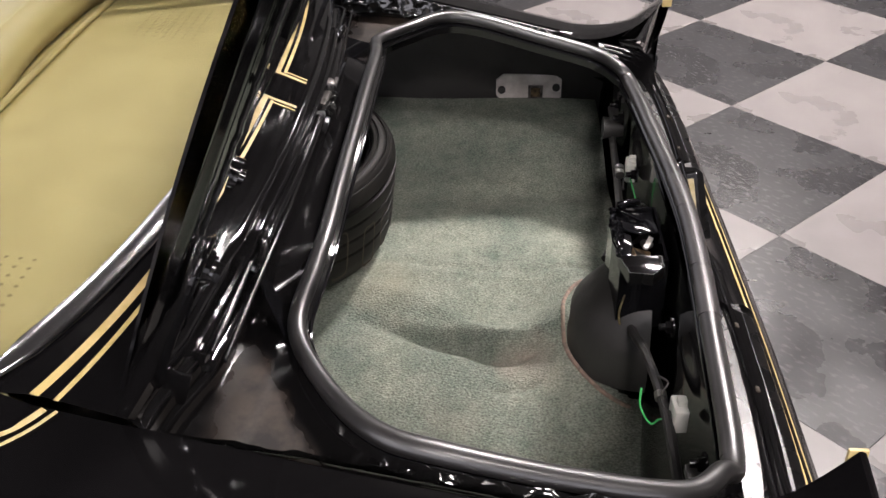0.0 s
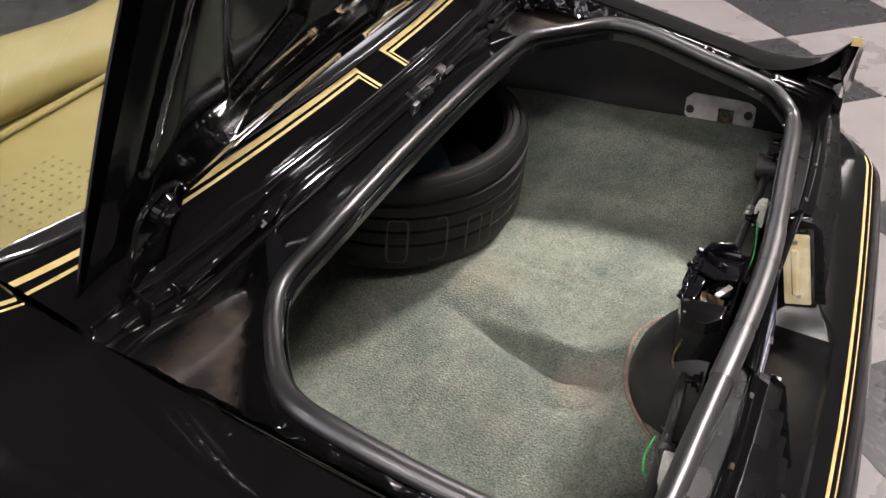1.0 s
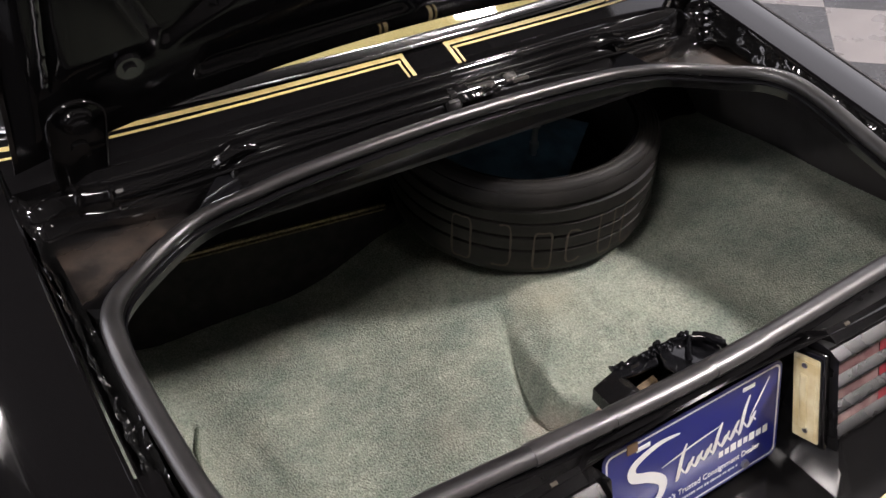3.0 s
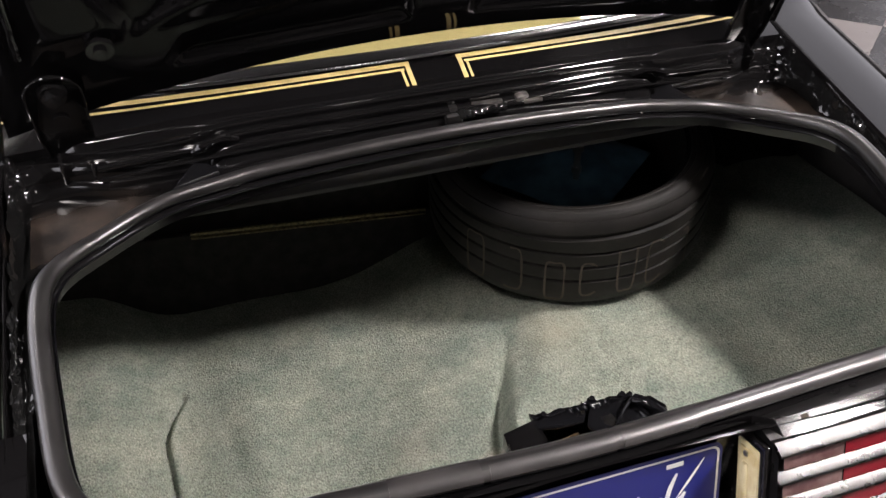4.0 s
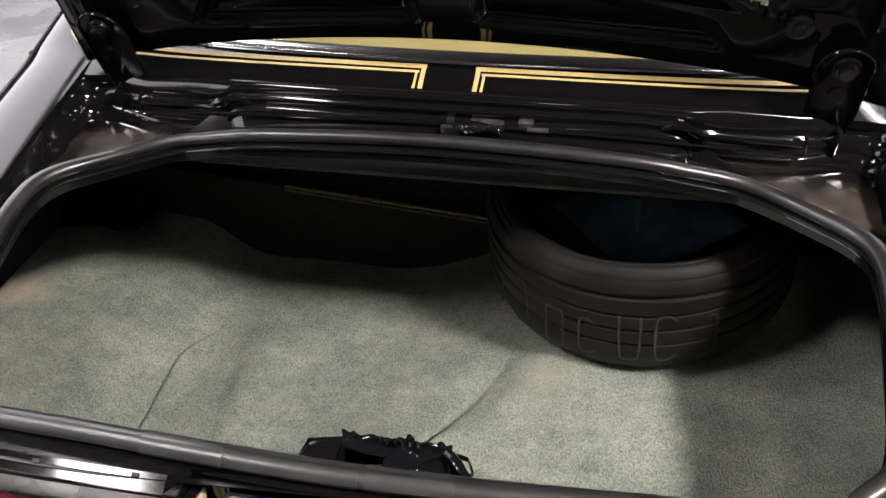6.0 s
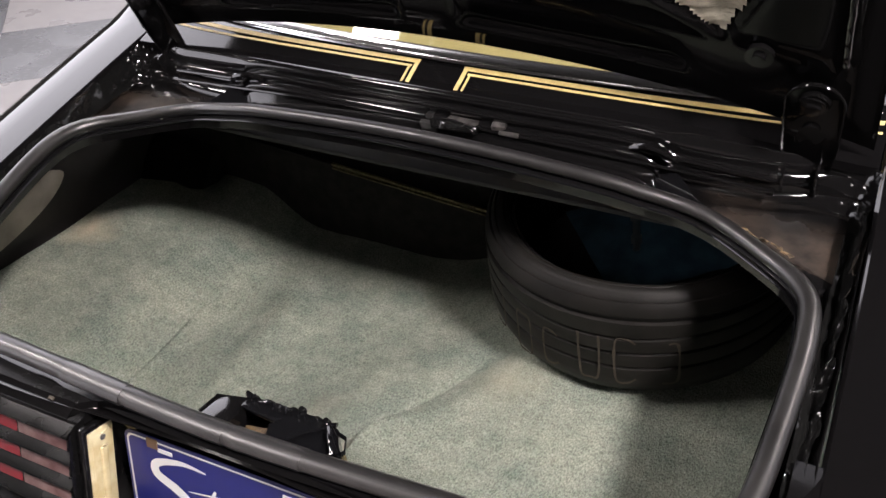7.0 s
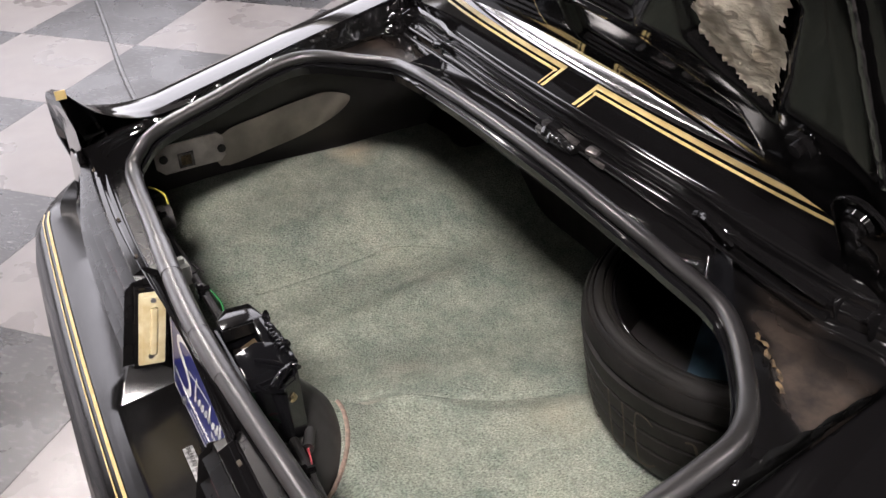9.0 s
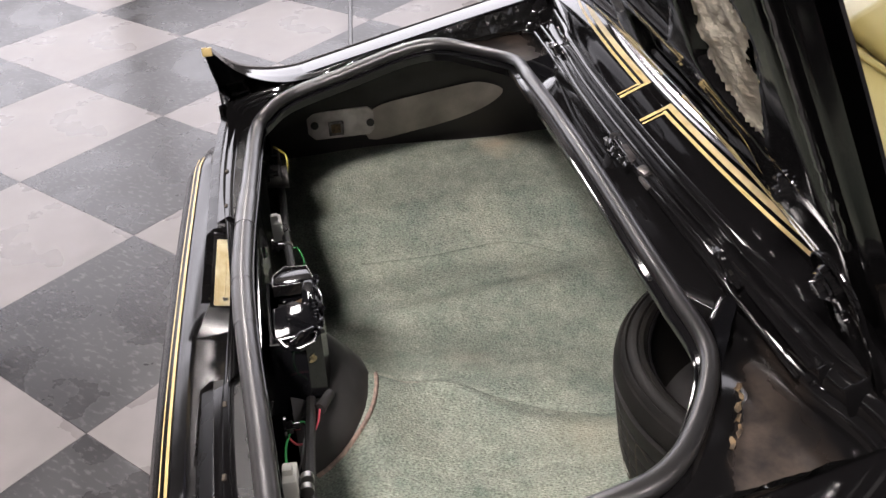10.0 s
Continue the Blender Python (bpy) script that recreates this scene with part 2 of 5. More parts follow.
# same daylight with its glow turned down, for the east backdrop
DAYLIGHT_DIM = DAYLIGHT.copy()
DAYLIGHT_DIM.name = "dimmed_daylight"
DAYLIGHT_DIM.node_tree.nodes["Emission"].inputs[1].default_value = 0.75
TUBE = bpy.data.materials.new("lit_diffuser")
TUBE.use_nodes = True
TUBE.node_tree.nodes.clear()
em = node(TUBE, "ShaderNodeEmission", Color=(1.0, 0.97, 0.92, 1), Strength=9.0)
wire(TUBE, em.outputs[0], node(TUBE, "ShaderNodeOutputMaterial").inputs[0])
TUBE_DIM = TUBE.copy()
TUBE_DIM.name = "dim_diffuser"
TUBE_DIM.node_tree.nodes["Emission"].inputs[1].default_value = 2.5


# ---- mesh helpers ----
def smooth(t):
    t = max(0.0, min(1.0, t))
    return t * t * (3 - 2 * t)


def part(name, bm, mat, parent=None, label="", smooth=True, sharp=38):
    me = bpy.data.meshes.new(name)
    bm.to_mesh(me)
    bm.free()
    me.materials.append(mat)
    if smooth:
        me.shade_smooth()
        me.set_sharp_from_angle(angle=radians(sharp))
    ob = new(name, me)
    if parent:
        ob.parent = parent
    return tagged(ob, label) if label else ob


def sheet(f, nu, nv, close_u=False, close_v=False, flip=False):
    """A grid of quads over f(u, v), u and v from 0 to 1."""
    bm = bmesh.new()
    ru, rv = nu + (not close_u), nv + (not close_v)
    vs = [[bm.verts.new(f(i / nu, j / nv)) for j in range(rv)] for i in range(ru)]
    for i in range(nu):
        for j in range(nv):
            q = [vs[i][j], vs[(i + 1) % ru][j], vs[(i + 1) % ru][(j + 1) % rv], vs[i][(j + 1) % rv]]
            bm.faces.new(q[::-1] if flip else q)
    return bm


def thick(bm, d):
    bm.normal_update()
    bmesh.ops.solidify(bm, geom=bm.faces[:], thickness=d)
    return bm


def spline(ctrl, n=8, closed=False):
    """Points of a smooth curve through the control points."""
    c = [Vector(p) for p in ctrl]
    out = []
    for i in range(len(c) if closed else len(c) - 1):
        if closed:
            p = [c[(i + k) % len(c)] for k in (-1, 0, 1, 2)]
        else:
            p = [c[min(max(i + k, 0), len(c) - 1)] for k in (-1, 0, 1, 2)]
        for k in range(n):
            u = k / n
            out.append(0.5 * (2 * p[1] + (p[2] - p[0]) * u + (2 * p[0] - 5 * p[1] + 4 * p[2] - p[3]) * u ** 2 + (3 * p[1] - p[0] - 3 * p[2] + p[3]) * u ** 3))
    if not closed:
        out.append(c[-1])
    return out


def mirror_loop(half):
    """A closed loop from controls that run from the rear centre round the right side to the front centre."""
    return half + [(-x, y, z) for x, y, z in half[-2:0:-1]]


def tube(pts, r, n=8, closed=False, ry=None, up=Vector((0, 0, 1)), swell=lambda p: 1.0):
    """A pipe along points; ry: its half height where it differs from r; swell: a factor for each point."""
    ry = ry or r
    bm = bmesh.new()
    rings = []
    for i, p in enumerate(pts):
        a = pts[i - 1] if i or closed else p
        b = pts[(i + 1) % len(pts)] if closed or i < len(pts) - 1 else p
        d = (b - a).normalized()
        s = d.cross(up)
        s = s.normalized() if s.length > 1e-4 else d.orthogonal().normalized()
        h = s.cross(d).normalized()
        rings.append([bm.verts.new(p + (s * r * math.cos(math.tau * k / n) + h * ry * math.sin(math.tau * k / n)) * swell(p)) for k in range(n)])
    for i in range(len(rings) if closed else len(rings) - 1):
        a, b = rings[i], rings[(i + 1) % len(rings)]
        for k in range(n):
            bm.faces.new((a[k], a[(k + 1) % n], b[(k + 1) % n], b[k]))
    if not closed:
        bm.faces.new(rings[0][::-1])
        bm.faces.new(rings[-1])
    bmesh.ops.recalc_face_normals(bm, faces=bm.faces[:])
    return bm


def block(sx, sy, sz, m=None, bevel=0.0, seg=2):
    bm = bmesh.new()
    bmesh.ops.create_cube(bm, size=1, matrix=Matrix.Diagonal((sx, sy, sz, 1)))
    if bevel:
        bmesh.ops.bevel(bm, geom=bm.edges[:] + bm.verts[:], offset=bevel, segments=seg, profile=0.6, affect="EDGES")
    if m:
        bm.transform(m)
    return bm


def disc(r, h, m=None, n=20, r2=None):
    bm = bmesh.new()
    bmesh.ops.create_cone(bm, cap_ends=True, segments=n, radius1=r, radius2=r if r2 is None else r2, depth=h)
    if m:
        bm.transform(m)
    return bm


def prism(outline, depth, m=None, bevel=0.0):
    """An outline in x and y, extruded along z."""
    bm = bmesh.new()
    f = bm.faces.new([bm.verts.new((x, y, 0)) for x, y in outline])
    r = bmesh.ops.extrude_face_region(bm, geom=[f])
    bmesh.ops.translate(bm, vec=(0, 0, depth), verts=[v for v in r["geom"] if isinstance(v, bmesh.types.BMVert)])
    bmesh.ops.recalc_face_normals(bm, faces=bm.faces[:])
    if bevel:
        bmesh.ops.bevel(bm, geom=bm.edges[:], offset=bevel, segments=2, profile=0.6, affect="EDGES")
    if m:
        bm.transform(m)
    return bm


def merge(*bms):
    out = bmesh.new()
    for b in bms:
        me = bpy.data.meshes.new("tmp")
        b.to_mesh(me)
        b.free()
        out.from_mesh(me)
        bpy.data.meshes.remove(me)
    return out


def empty(name, label, category, place=(0, 0, 0), group="", kind=""):
    e = new(name)
    e.location = place
    return tagged(e, label, category, group, kind)


# ---- room ----
floor = part("floor", block(17.2, 19, 0.1, pose(0, 0, -0.056)), GROUT)
tagged(floor, "checkered showroom floor of grey and black tiles", "floor", kind="structure")
ceiling = part("ceiling", block(17.2, 19, 0.1, pose(0, 0, CEILING + 0.05)), SOFFIT)
tagged(ceiling, "dark open showroom ceiling", "ceiling", kind="structure")
for nm, sx, sy, x, y in (("wall_south", 14.0, 0.2, 1.4, -9.4), ("wall_north", 14.0, 0.2, 1.4, 9.4)):
    w = part(nm, block(sx, sy, CEILING, pose(x, y, CEILING / 2)), WALL_DARK)
    tagged(w, "plain dark grey showroom wall", "wall", kind="structure")
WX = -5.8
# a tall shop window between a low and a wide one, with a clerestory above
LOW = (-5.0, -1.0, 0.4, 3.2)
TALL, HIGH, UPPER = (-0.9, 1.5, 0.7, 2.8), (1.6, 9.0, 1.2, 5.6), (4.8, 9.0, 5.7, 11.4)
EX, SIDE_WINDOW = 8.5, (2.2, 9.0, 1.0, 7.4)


def slab(y0, y1, z0, z1, d=0.2, at=WX):
    return block(d, y1 - y0, z1 - z0, pose(at, (y0 + y1) / 2, (z0 + z1) / 2))


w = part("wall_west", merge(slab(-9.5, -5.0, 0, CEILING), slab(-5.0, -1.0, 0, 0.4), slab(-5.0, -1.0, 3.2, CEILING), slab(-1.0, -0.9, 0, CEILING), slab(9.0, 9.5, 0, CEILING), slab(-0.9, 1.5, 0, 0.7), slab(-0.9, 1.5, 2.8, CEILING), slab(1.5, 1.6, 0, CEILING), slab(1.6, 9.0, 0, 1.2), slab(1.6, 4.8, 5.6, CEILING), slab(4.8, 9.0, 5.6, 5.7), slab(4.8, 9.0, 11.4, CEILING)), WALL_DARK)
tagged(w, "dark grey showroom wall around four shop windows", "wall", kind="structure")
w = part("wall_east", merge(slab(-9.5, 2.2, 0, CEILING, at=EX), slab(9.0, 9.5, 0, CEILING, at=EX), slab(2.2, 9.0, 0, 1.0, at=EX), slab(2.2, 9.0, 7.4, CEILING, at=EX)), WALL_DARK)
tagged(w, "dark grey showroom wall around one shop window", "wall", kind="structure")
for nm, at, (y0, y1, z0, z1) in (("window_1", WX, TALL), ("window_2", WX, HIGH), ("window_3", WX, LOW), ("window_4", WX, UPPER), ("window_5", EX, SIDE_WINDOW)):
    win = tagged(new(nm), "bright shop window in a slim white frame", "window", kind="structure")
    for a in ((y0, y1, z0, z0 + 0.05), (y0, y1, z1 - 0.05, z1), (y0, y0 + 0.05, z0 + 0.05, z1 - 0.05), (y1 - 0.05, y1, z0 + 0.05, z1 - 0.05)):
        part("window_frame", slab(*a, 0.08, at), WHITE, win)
for x, sky in ((WX - 1.6, DAYLIGHT), (EX + 1.6, DAYLIGHT_DIM)):
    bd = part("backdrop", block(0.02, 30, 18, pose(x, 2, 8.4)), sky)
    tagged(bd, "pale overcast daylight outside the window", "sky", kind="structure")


def ceiling_or_fill_light(x, y, power, turn=0, deep=1.28, bright=True):
    ob = empty("ceiling_or_fill_light", "lit fluorescent fixture or added fill light hung below the dark ceiling", "ceiling light", (x, y, LAMPS - 0.05), "ceiling lights")
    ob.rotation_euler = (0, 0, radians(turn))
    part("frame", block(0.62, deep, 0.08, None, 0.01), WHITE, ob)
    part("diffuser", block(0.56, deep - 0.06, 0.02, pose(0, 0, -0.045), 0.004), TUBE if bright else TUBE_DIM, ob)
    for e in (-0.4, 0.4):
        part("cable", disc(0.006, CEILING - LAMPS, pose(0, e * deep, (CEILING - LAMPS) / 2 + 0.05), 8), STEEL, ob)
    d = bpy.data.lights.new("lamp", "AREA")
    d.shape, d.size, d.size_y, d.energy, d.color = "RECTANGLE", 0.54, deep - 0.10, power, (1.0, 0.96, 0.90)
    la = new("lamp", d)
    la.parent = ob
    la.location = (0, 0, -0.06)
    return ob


# the second, sixth and seventh are made-up fill lamps, hung like the other fixtures
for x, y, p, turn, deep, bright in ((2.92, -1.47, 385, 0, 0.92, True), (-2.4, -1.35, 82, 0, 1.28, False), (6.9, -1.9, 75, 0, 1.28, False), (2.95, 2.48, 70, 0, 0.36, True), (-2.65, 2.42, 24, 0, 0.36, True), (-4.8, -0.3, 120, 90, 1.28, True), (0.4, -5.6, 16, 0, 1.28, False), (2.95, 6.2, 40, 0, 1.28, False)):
    ceiling_or_fill_light(x, y, p, turn, deep, bright)

# ---- the car: shared lines of the body ----
car = empty("car", "black coupe with gold pinstripes and open trunk", "car")

SEAL = mirror_loop([(0, -0.005, 0.7607), (0.32, 0.0118, 0.7566), (0.482, 0.0244, 0.754), (0.517, 0.045, 0.771), (0.557, 0.0915, 0.7847), (0.57, 0.2031, 0.813), (0.573, 0.3218, 0.8459), (0.557, 0.3891, 0.8553), (0.499, 0.4461, 0.8575), (0.416, 0.4917, 0.8671), (0.329, 0.4856, 0.8855), (0.265, 0.4797, 0.8964), (0.128, 0.478, 0.9047), (0, 0.4766, 0.9079)])
OUTER = mirror_loop([(0, -0.024, 0.748), (0.3, -0.036, 0.748), (0.50, -0.028, 0.752), (0.595, -0.020, 0.770), (0.611, 0.08, 0.792), (0.614, 0.20, 0.822), (0.613, 0.32, 0.850), (0.611, 0.44, 0.878), (0.607, 0.605, 0.918), (0.50, 0.590, 0.930), (0.38, 0.572, 0.940), (0.29, 0.562, 0.946), (0.14, 0.552, 0.951), (0, 0.549, 0.953)])
MID = mirror_loop([(0, -0.016, 0.742), (0.3, -0.018, 0.742), (0.49, -0.008, 0.744), (0.578, 0.005, 0.755), (0.598, 0.09, 0.775), (0.602, 0.20, 0.800), (0.602, 0.31, 0.822), (0.600, 0.42, 0.838), (0.590, 0.575, 0.848), (0.47, 0.560, 0.850), (0.36, 0.548, 0.852), (0.315, 0.540, 0.898), (0.14, 0.530, 0.906), (0, 0.527, 0.908)])
N = 10
seal_pts, outer_pts, mid_pts = (spline(c, N, True) for c in (SEAL, OUTER, MID))
COUNT = len(seal_pts)


def inward(i, d, dz):
    p = seal_pts[i % COUNT]
    t = (seal_pts[(i + 1) % COUNT] - seal_pts[i - 1]).normalized()
    n = Vector((-t.y, t.x, 0)).normalized()
    return p + n * d + Vector((0, 0, dz))


RIDGES = [(k / 24, 0.011 * abs(math.sin(math.pi * 3 * k / 24)) ** 0.7 * (1.0, 1.25, 0.8)[min(k // 8, 2)]) for k in range(25)]


def channel_row(i, k):
    """Row k of the channel's cross-section, from inside the trunk out to the body's edge."""
    groove = smooth((0.43 - abs(mid_pts[i].x)) / 0.08) * smooth((mid_pts[i].y - 0.46) / 0.04)
    if k < 6:
        return (inward(i, 0.010, -0.026), inward(i, 0.012, -0.010), inward(i, 0.004, -0.006), inward(i, -0.008, -0.008), inward(i, -0.014, -0.016),
                mid_pts[i].lerp(seal_pts[i], 0.4 - 0.27 * groove) - Vector((0, 0, 0.012 + 0.004 * groove)))[k]
    f, lift = RIDGES[k - 6]
    p = mid_pts[i].lerp(outer_pts[i], f)
    out = (mid_pts[i] - outer_pts[i]) * Vector((1, 1, 0))
    size = min(1.0, (outer_pts[i] - mid_pts[i]).length / 0.05) * (0.25 + 0.75 * smooth((p.y - 0.48) / 0.04) * smooth((0.57 - abs(p.x)) / 0.08))
    return p + out.normalized() * lift * 0.6 * size + Vector((0, 0, lift * 0.35 * size))


ROWS_IN = 6 + len(RIDGES) - 1
cb = sheet(lambda u, v: channel_row(round(u * COUNT) % COUNT, round(v * ROWS_IN)), COUNT, ROWS_IN, close_u=True)
part("trunk_channel", cb, JAMB, car, "glossy black trunk channel with dusty brown corners", sharp=22)
ws = part("weatherstrip", tube([p + Vector((0, 0, 0.004)) for p in seal_pts], 0.0130, 12, True, 0.0115, swell=lambda p: 1.0 - 0.20 * smooth((p.y - 0.36) / 0.10)), RUBBER, car, "dull grey-black rubber trunk seal")

back = [i for i in range(COUNT) if seal_pts[i].y < 0.03 and abs(seal_pts[i].x) < 0.49]
part("seal_run", tube([seal_pts[i] + Vector((0, 0, 0.0042)) for i in sorted(back, key=lambda i: seal_pts[i].x)], 0.0138, 12, False, 0.0108), RUBBER_SHEEN, ws, "rear run of the seal with its pale grey sheen painted in")
part("seal_lip", tube([inward(i, 0.0135, -0.010) for i in range(COUNT)], 0.0020, 8, True), GLOSS, ws, "thin glossy lip under the seal")
sleeve = [p + Vector((0, 0, 0.004)) for p in spline(SEAL, 40, True)]
for x0, x1, r in ((-0.245, -0.14, 0.0154), (-0.14, 0.012, 0.0150), (0.012, 0.118, 0.0150)):
    run = sorted((p for p in sleeve if x0 < p.x < x1 and p.y < 0.1), key=lambda p: p.x)
    part("seal_sleeve", tube(run, r, 12, False, r - 0.0036), RUBBER_SHEEN, ws, "overlapping rubber sleeve")


def front_line(x):
    """The rear edge of the panel under the rear window."""
    return 0.549 + 0.155 * x * x, 0.953 - 0.095 * x * x


def stripe_line(x):
    return 0.590 + 0.168 * x ** 2 + 0.058 * x ** 4 + 0.46 * x ** 6, 0.9706 - 0.069 * x * x


def window_line(x):
    return 0.604 + 0.285 * x ** 2 - 0.135 * x ** 4 + 0.905 * x ** 6, 0.976 - 0.075 * x * x


def tulip_at(x, w, lift=0.0012):
    """A point of the panel: w runs from its rear edge over the stripe at 0.62 to the window."""
    (a, b), (c, d) = (front_line(x), stripe_line(x)) if w < 0.62 else (stripe_line(x), window_line(x))
    k = w / 0.62 if w < 0.62 else (w - 0.62) / 0.38
    return Vector((x, a + (c - a) * k, b + (d - b) * k + lift))


def tulip(u, v):
    x = -0.606 + 1.212 * u
    if v < 0.12:
        a, b = front_line(x)
        return Vector((x, a, b - 0.012 * (1 - v / 0.12)))
    return tulip_at(x, (v - 0.12) / 0.88, 0.0)


part("tulip_panel", sheet(tulip, 60, 25), BLACK, car, "glossy black panel below the rear window", sharp=20)


def edge(y):
    """The inner edge of the quarter panel's top."""
    if y < 0.69:
        return 0.6145 + 0.018 * y - 0.045 * y * y, 0.774 + 0.238 * y
    k = y - 0.69
    return 0.6055 - 0.12 * k, 0.938 + 0.42 * k


PROFILE = [(0, -0.03), (0.0, -0.004), (0.005, 0.0), (0.055, -0.004), (0.10, -0.013), (0.14, -0.029), (0.18, -0.058), (0.213, -0.096), (0.240, -0.145), (0.261, -0.205), (0.278, -0.30), (0.278, -0.39), (0.265, -0.5)]


def quarter_z(x, y):
    ex, ez = edge(y)
    d = x - ex
    for (a, b), (c, e) in zip(PROFILE[2:], PROFILE[3:]):
        if a <= d <= c:
            return ez + b + (e - b) * (d - a) / (c - a)
    return ez


def quarter(side):
    def f(u, v):
        y = -0.045 + 1.60 * u
        x, z = edge(y)
        k = round(v * (len(PROFILE) - 1))
        a, b = PROFILE[k]
        e = smooth((0.07 - y) / 0.115)
        return Vector((side * (x + a * (1 - 0.10 * e)), y, z + b - 0.030 * e * (k > 1)))
    bm = sheet(f, 66, len(PROFILE) - 1, flip=side < 0)
    bm.verts.ensure_lookup_table()
    bm.faces.new([bm.verts[j] for j in range(len(PROFILE))])
    return bm


for side in (-1, 1):
    part("quarter_panel", quarter(side), BLACK, car, "glossy black rear quarter panel")
    # spoiler end: its top sweeps up out of the quarter panel
    crest = spline([(0.592, -0.050, 0.886), (0.63, -0.052, 0.872), (0.70, -0.055, 0.847), (0.78, -0.056, 0.805), (0.85, -0.050, 0.700)], 6)

    def fin(u, v):
        x, y, top = crest[round(u * (len(crest) - 1))]
        low = quarter_z(x, 0.0)
        prof = []
        for k in range(19):
            f = k / 18
            q = 0.165 + (y + 0.005 - 0.165) * f
            prof.append((q, quarter_z(x, max(q, 0.0)) - 0.002 * (1 - f) + (top - low) * f ** 2.5))
        prof += [(y + 0.002, top + 0.0005), (y - 0.002, top - 0.002), (y - 0.003, top - 0.006), (y + 0.004, low + (top - low) * 0.6), (y + 0.012, low + (top - low) * 0.3), (y + 0.014, low - 0.04)]
        q = prof[round(v * 24)]
        return Vector((side * x, q[0], q[1]))
    fb = sheet(fin, len(crest) - 1, 24, flip=side > 0)
    bmesh.ops.holes_fill(fb, edges=fb.edges[:])
    sp = part("spoiler_end", fb, BLACK, car, "black spoiler end with gold tip", sharp=32)
    part("gold_tip", block(0.004, 0.018, 0.016, pose(side * 0.589, -0.046, 0.878), 0.001), GOLD, sp)

# ---- rear window, parcel shelf and rear seat ----


def glass_at(u, v):
    x = (-0.585 + 1.17 * u) * (1 - 0.18 * v)
    y, z = window_line(-0.585 + 1.17 * u)
    return Vector((x, y + 0.006 + 0.72 * v - 0.15 * v * x * x, z + 0.002 + 0.27 * v + 0.17 * v * x * x))


part("rear_window", thick(sheet(glass_at, 30, 12), 0.004), GLASS, car, "clear curved rear window glass").visible_shadow = False
rim = [glass_at(0, v / 12) for v in range(12, 0, -1)] + [glass_at(u / 40, 0) for u in range(41)] + [glass_at(1, v / 12) for v in range(1, 13)]
part("window_trim", tube([p + Vector((0, -0.005, 0.003)) for p in rim], 0.0130, 14, False, 0.0050, Vector((0, -0.36, 0.93))), CHROME, car, "bright chrome rear window trim")


def shelf_at(u, v):
    x = -0.565 + 1.13 * u
    y0 = window_line(x)[0] + 0.012
    return Vector((x, y0 + (1.07 - y0) * v, 0.945 - 0.05 * x * x - (0.045 - 0.05 * x * x) * smooth(v / 0.2)))


shelf = part("parcel_shelf", thick(sheet(shelf_at, 30, 20), 0.01), TAN, car, "tan vinyl parcel shelf with speaker holes")
for sd in (-1, 1):
    hb = bmesh.new()
    for i in range(9):
        for j in range(7):
            bmesh.ops.create_circle(hb, cap_ends=True, segments=8, radius=0.0028, matrix=pose(sd * (0.405 + 0.017 * (i - 4)) + 0.003 * j, 0.86 + 0.018 * (j - 3), 0.9012))
    part("speaker_holes", hb, HOLE, shelf, "small round speaker perforations")["kind"] = "stuff"
part("piping", tube(spline([(-0.58, 1.008, 0.905), (-0.3, 1.016, 0.908), (0.3, 1.016, 0.908), (0.58, 1.008, 0.905)], 8), 0.006), TAN, shelf)
seat = part("rear_seat", tube(spline([(-0.56, 1.08, 0.91), (-0.5, 1.095, 0.935), (-0.25, 1.10, 0.942), (0, 1.09, 0.925), (0.25, 1.10, 0.942), (0.5, 1.095, 0.935), (0.56, 1.08, 0.91)], 8), 0.075, 16, ry=0.055), TAN, car, "tan vinyl rear seat back")
part("cabin", block(1.16, 0.9, 0.02, pose(0, 1.5, 0.80)), DARK, car, "dark grey cabin interior")

# ---- trunk lid ----
LID = Matrix.Translation((0, 0.6132, 0.9408)) @ Matrix.Rotation(radians(114.8), 4, "X")


def lid_edge(x):
    return 0.086 * (1 - (x / 0.595) ** 2) + 0.002


def lid_outer(u, v):
    x = -0.595 + 1.19 * u
    a = lid_edge(x)
    y = a + (0.62 - a) * v
    return Vector((x * (1 - 0.03 * y * smooth((abs(x) - 0.45) / 0.1)), y, 0.0 - 0.012 * math.sin(math.pi * v) + 0.004 * (abs(x) / 0.6) ** 4))


lid = part("trunk_lid", thick(sheet(lid_outer, 40, 20), 0.003), BLACK, car, "raised glossy black trunk lid")
lid.matrix_basis = LID


def inside(poly, x, y):
    """Signed distance to a polygon: positive inside."""
    best, odd = 9.0, False
    for i in range(len(poly)):
        (ax, ay), (bx, by) = poly[i - 1], poly[i]
        dx, dy = bx - ax, by - ay
        t = max(0.0, min(1.0, ((x - ax) * dx + (y - ay) * dy) / (dx * dx + dy * dy)))
        best = min(best, math.hypot(x - ax - t * dx, y - ay - t * dy))
        if (ay > y) != (by > y) and x < ax + (y - ay) * dx / dy:
            odd = not odd
    return best if odd else -best


CUTS = [[(0.405, 0.178), (0.312, 0.247), (0.330, 0.36), (0.42, 0.42), (0.475, 0.34), (0.44, 0.25)],
        [(0.05, 0.135), (0.05, 0.19), (0.20, 0.185), (0.34, 0.150), (0.36, 0.112), (0.20, 0.125)],
        [(0.05, 0.24), (0.05, 0.56), (0.24, 0.56), (0.27, 0.30), (0.20, 0.225)],
        [(0.36, 0.46), (0.30, 0.56), (0.50, 0.56), (0.50, 0.44)]]
CUTS = CUTS + [[(-x, y) for x, y in c] for c in CUTS]


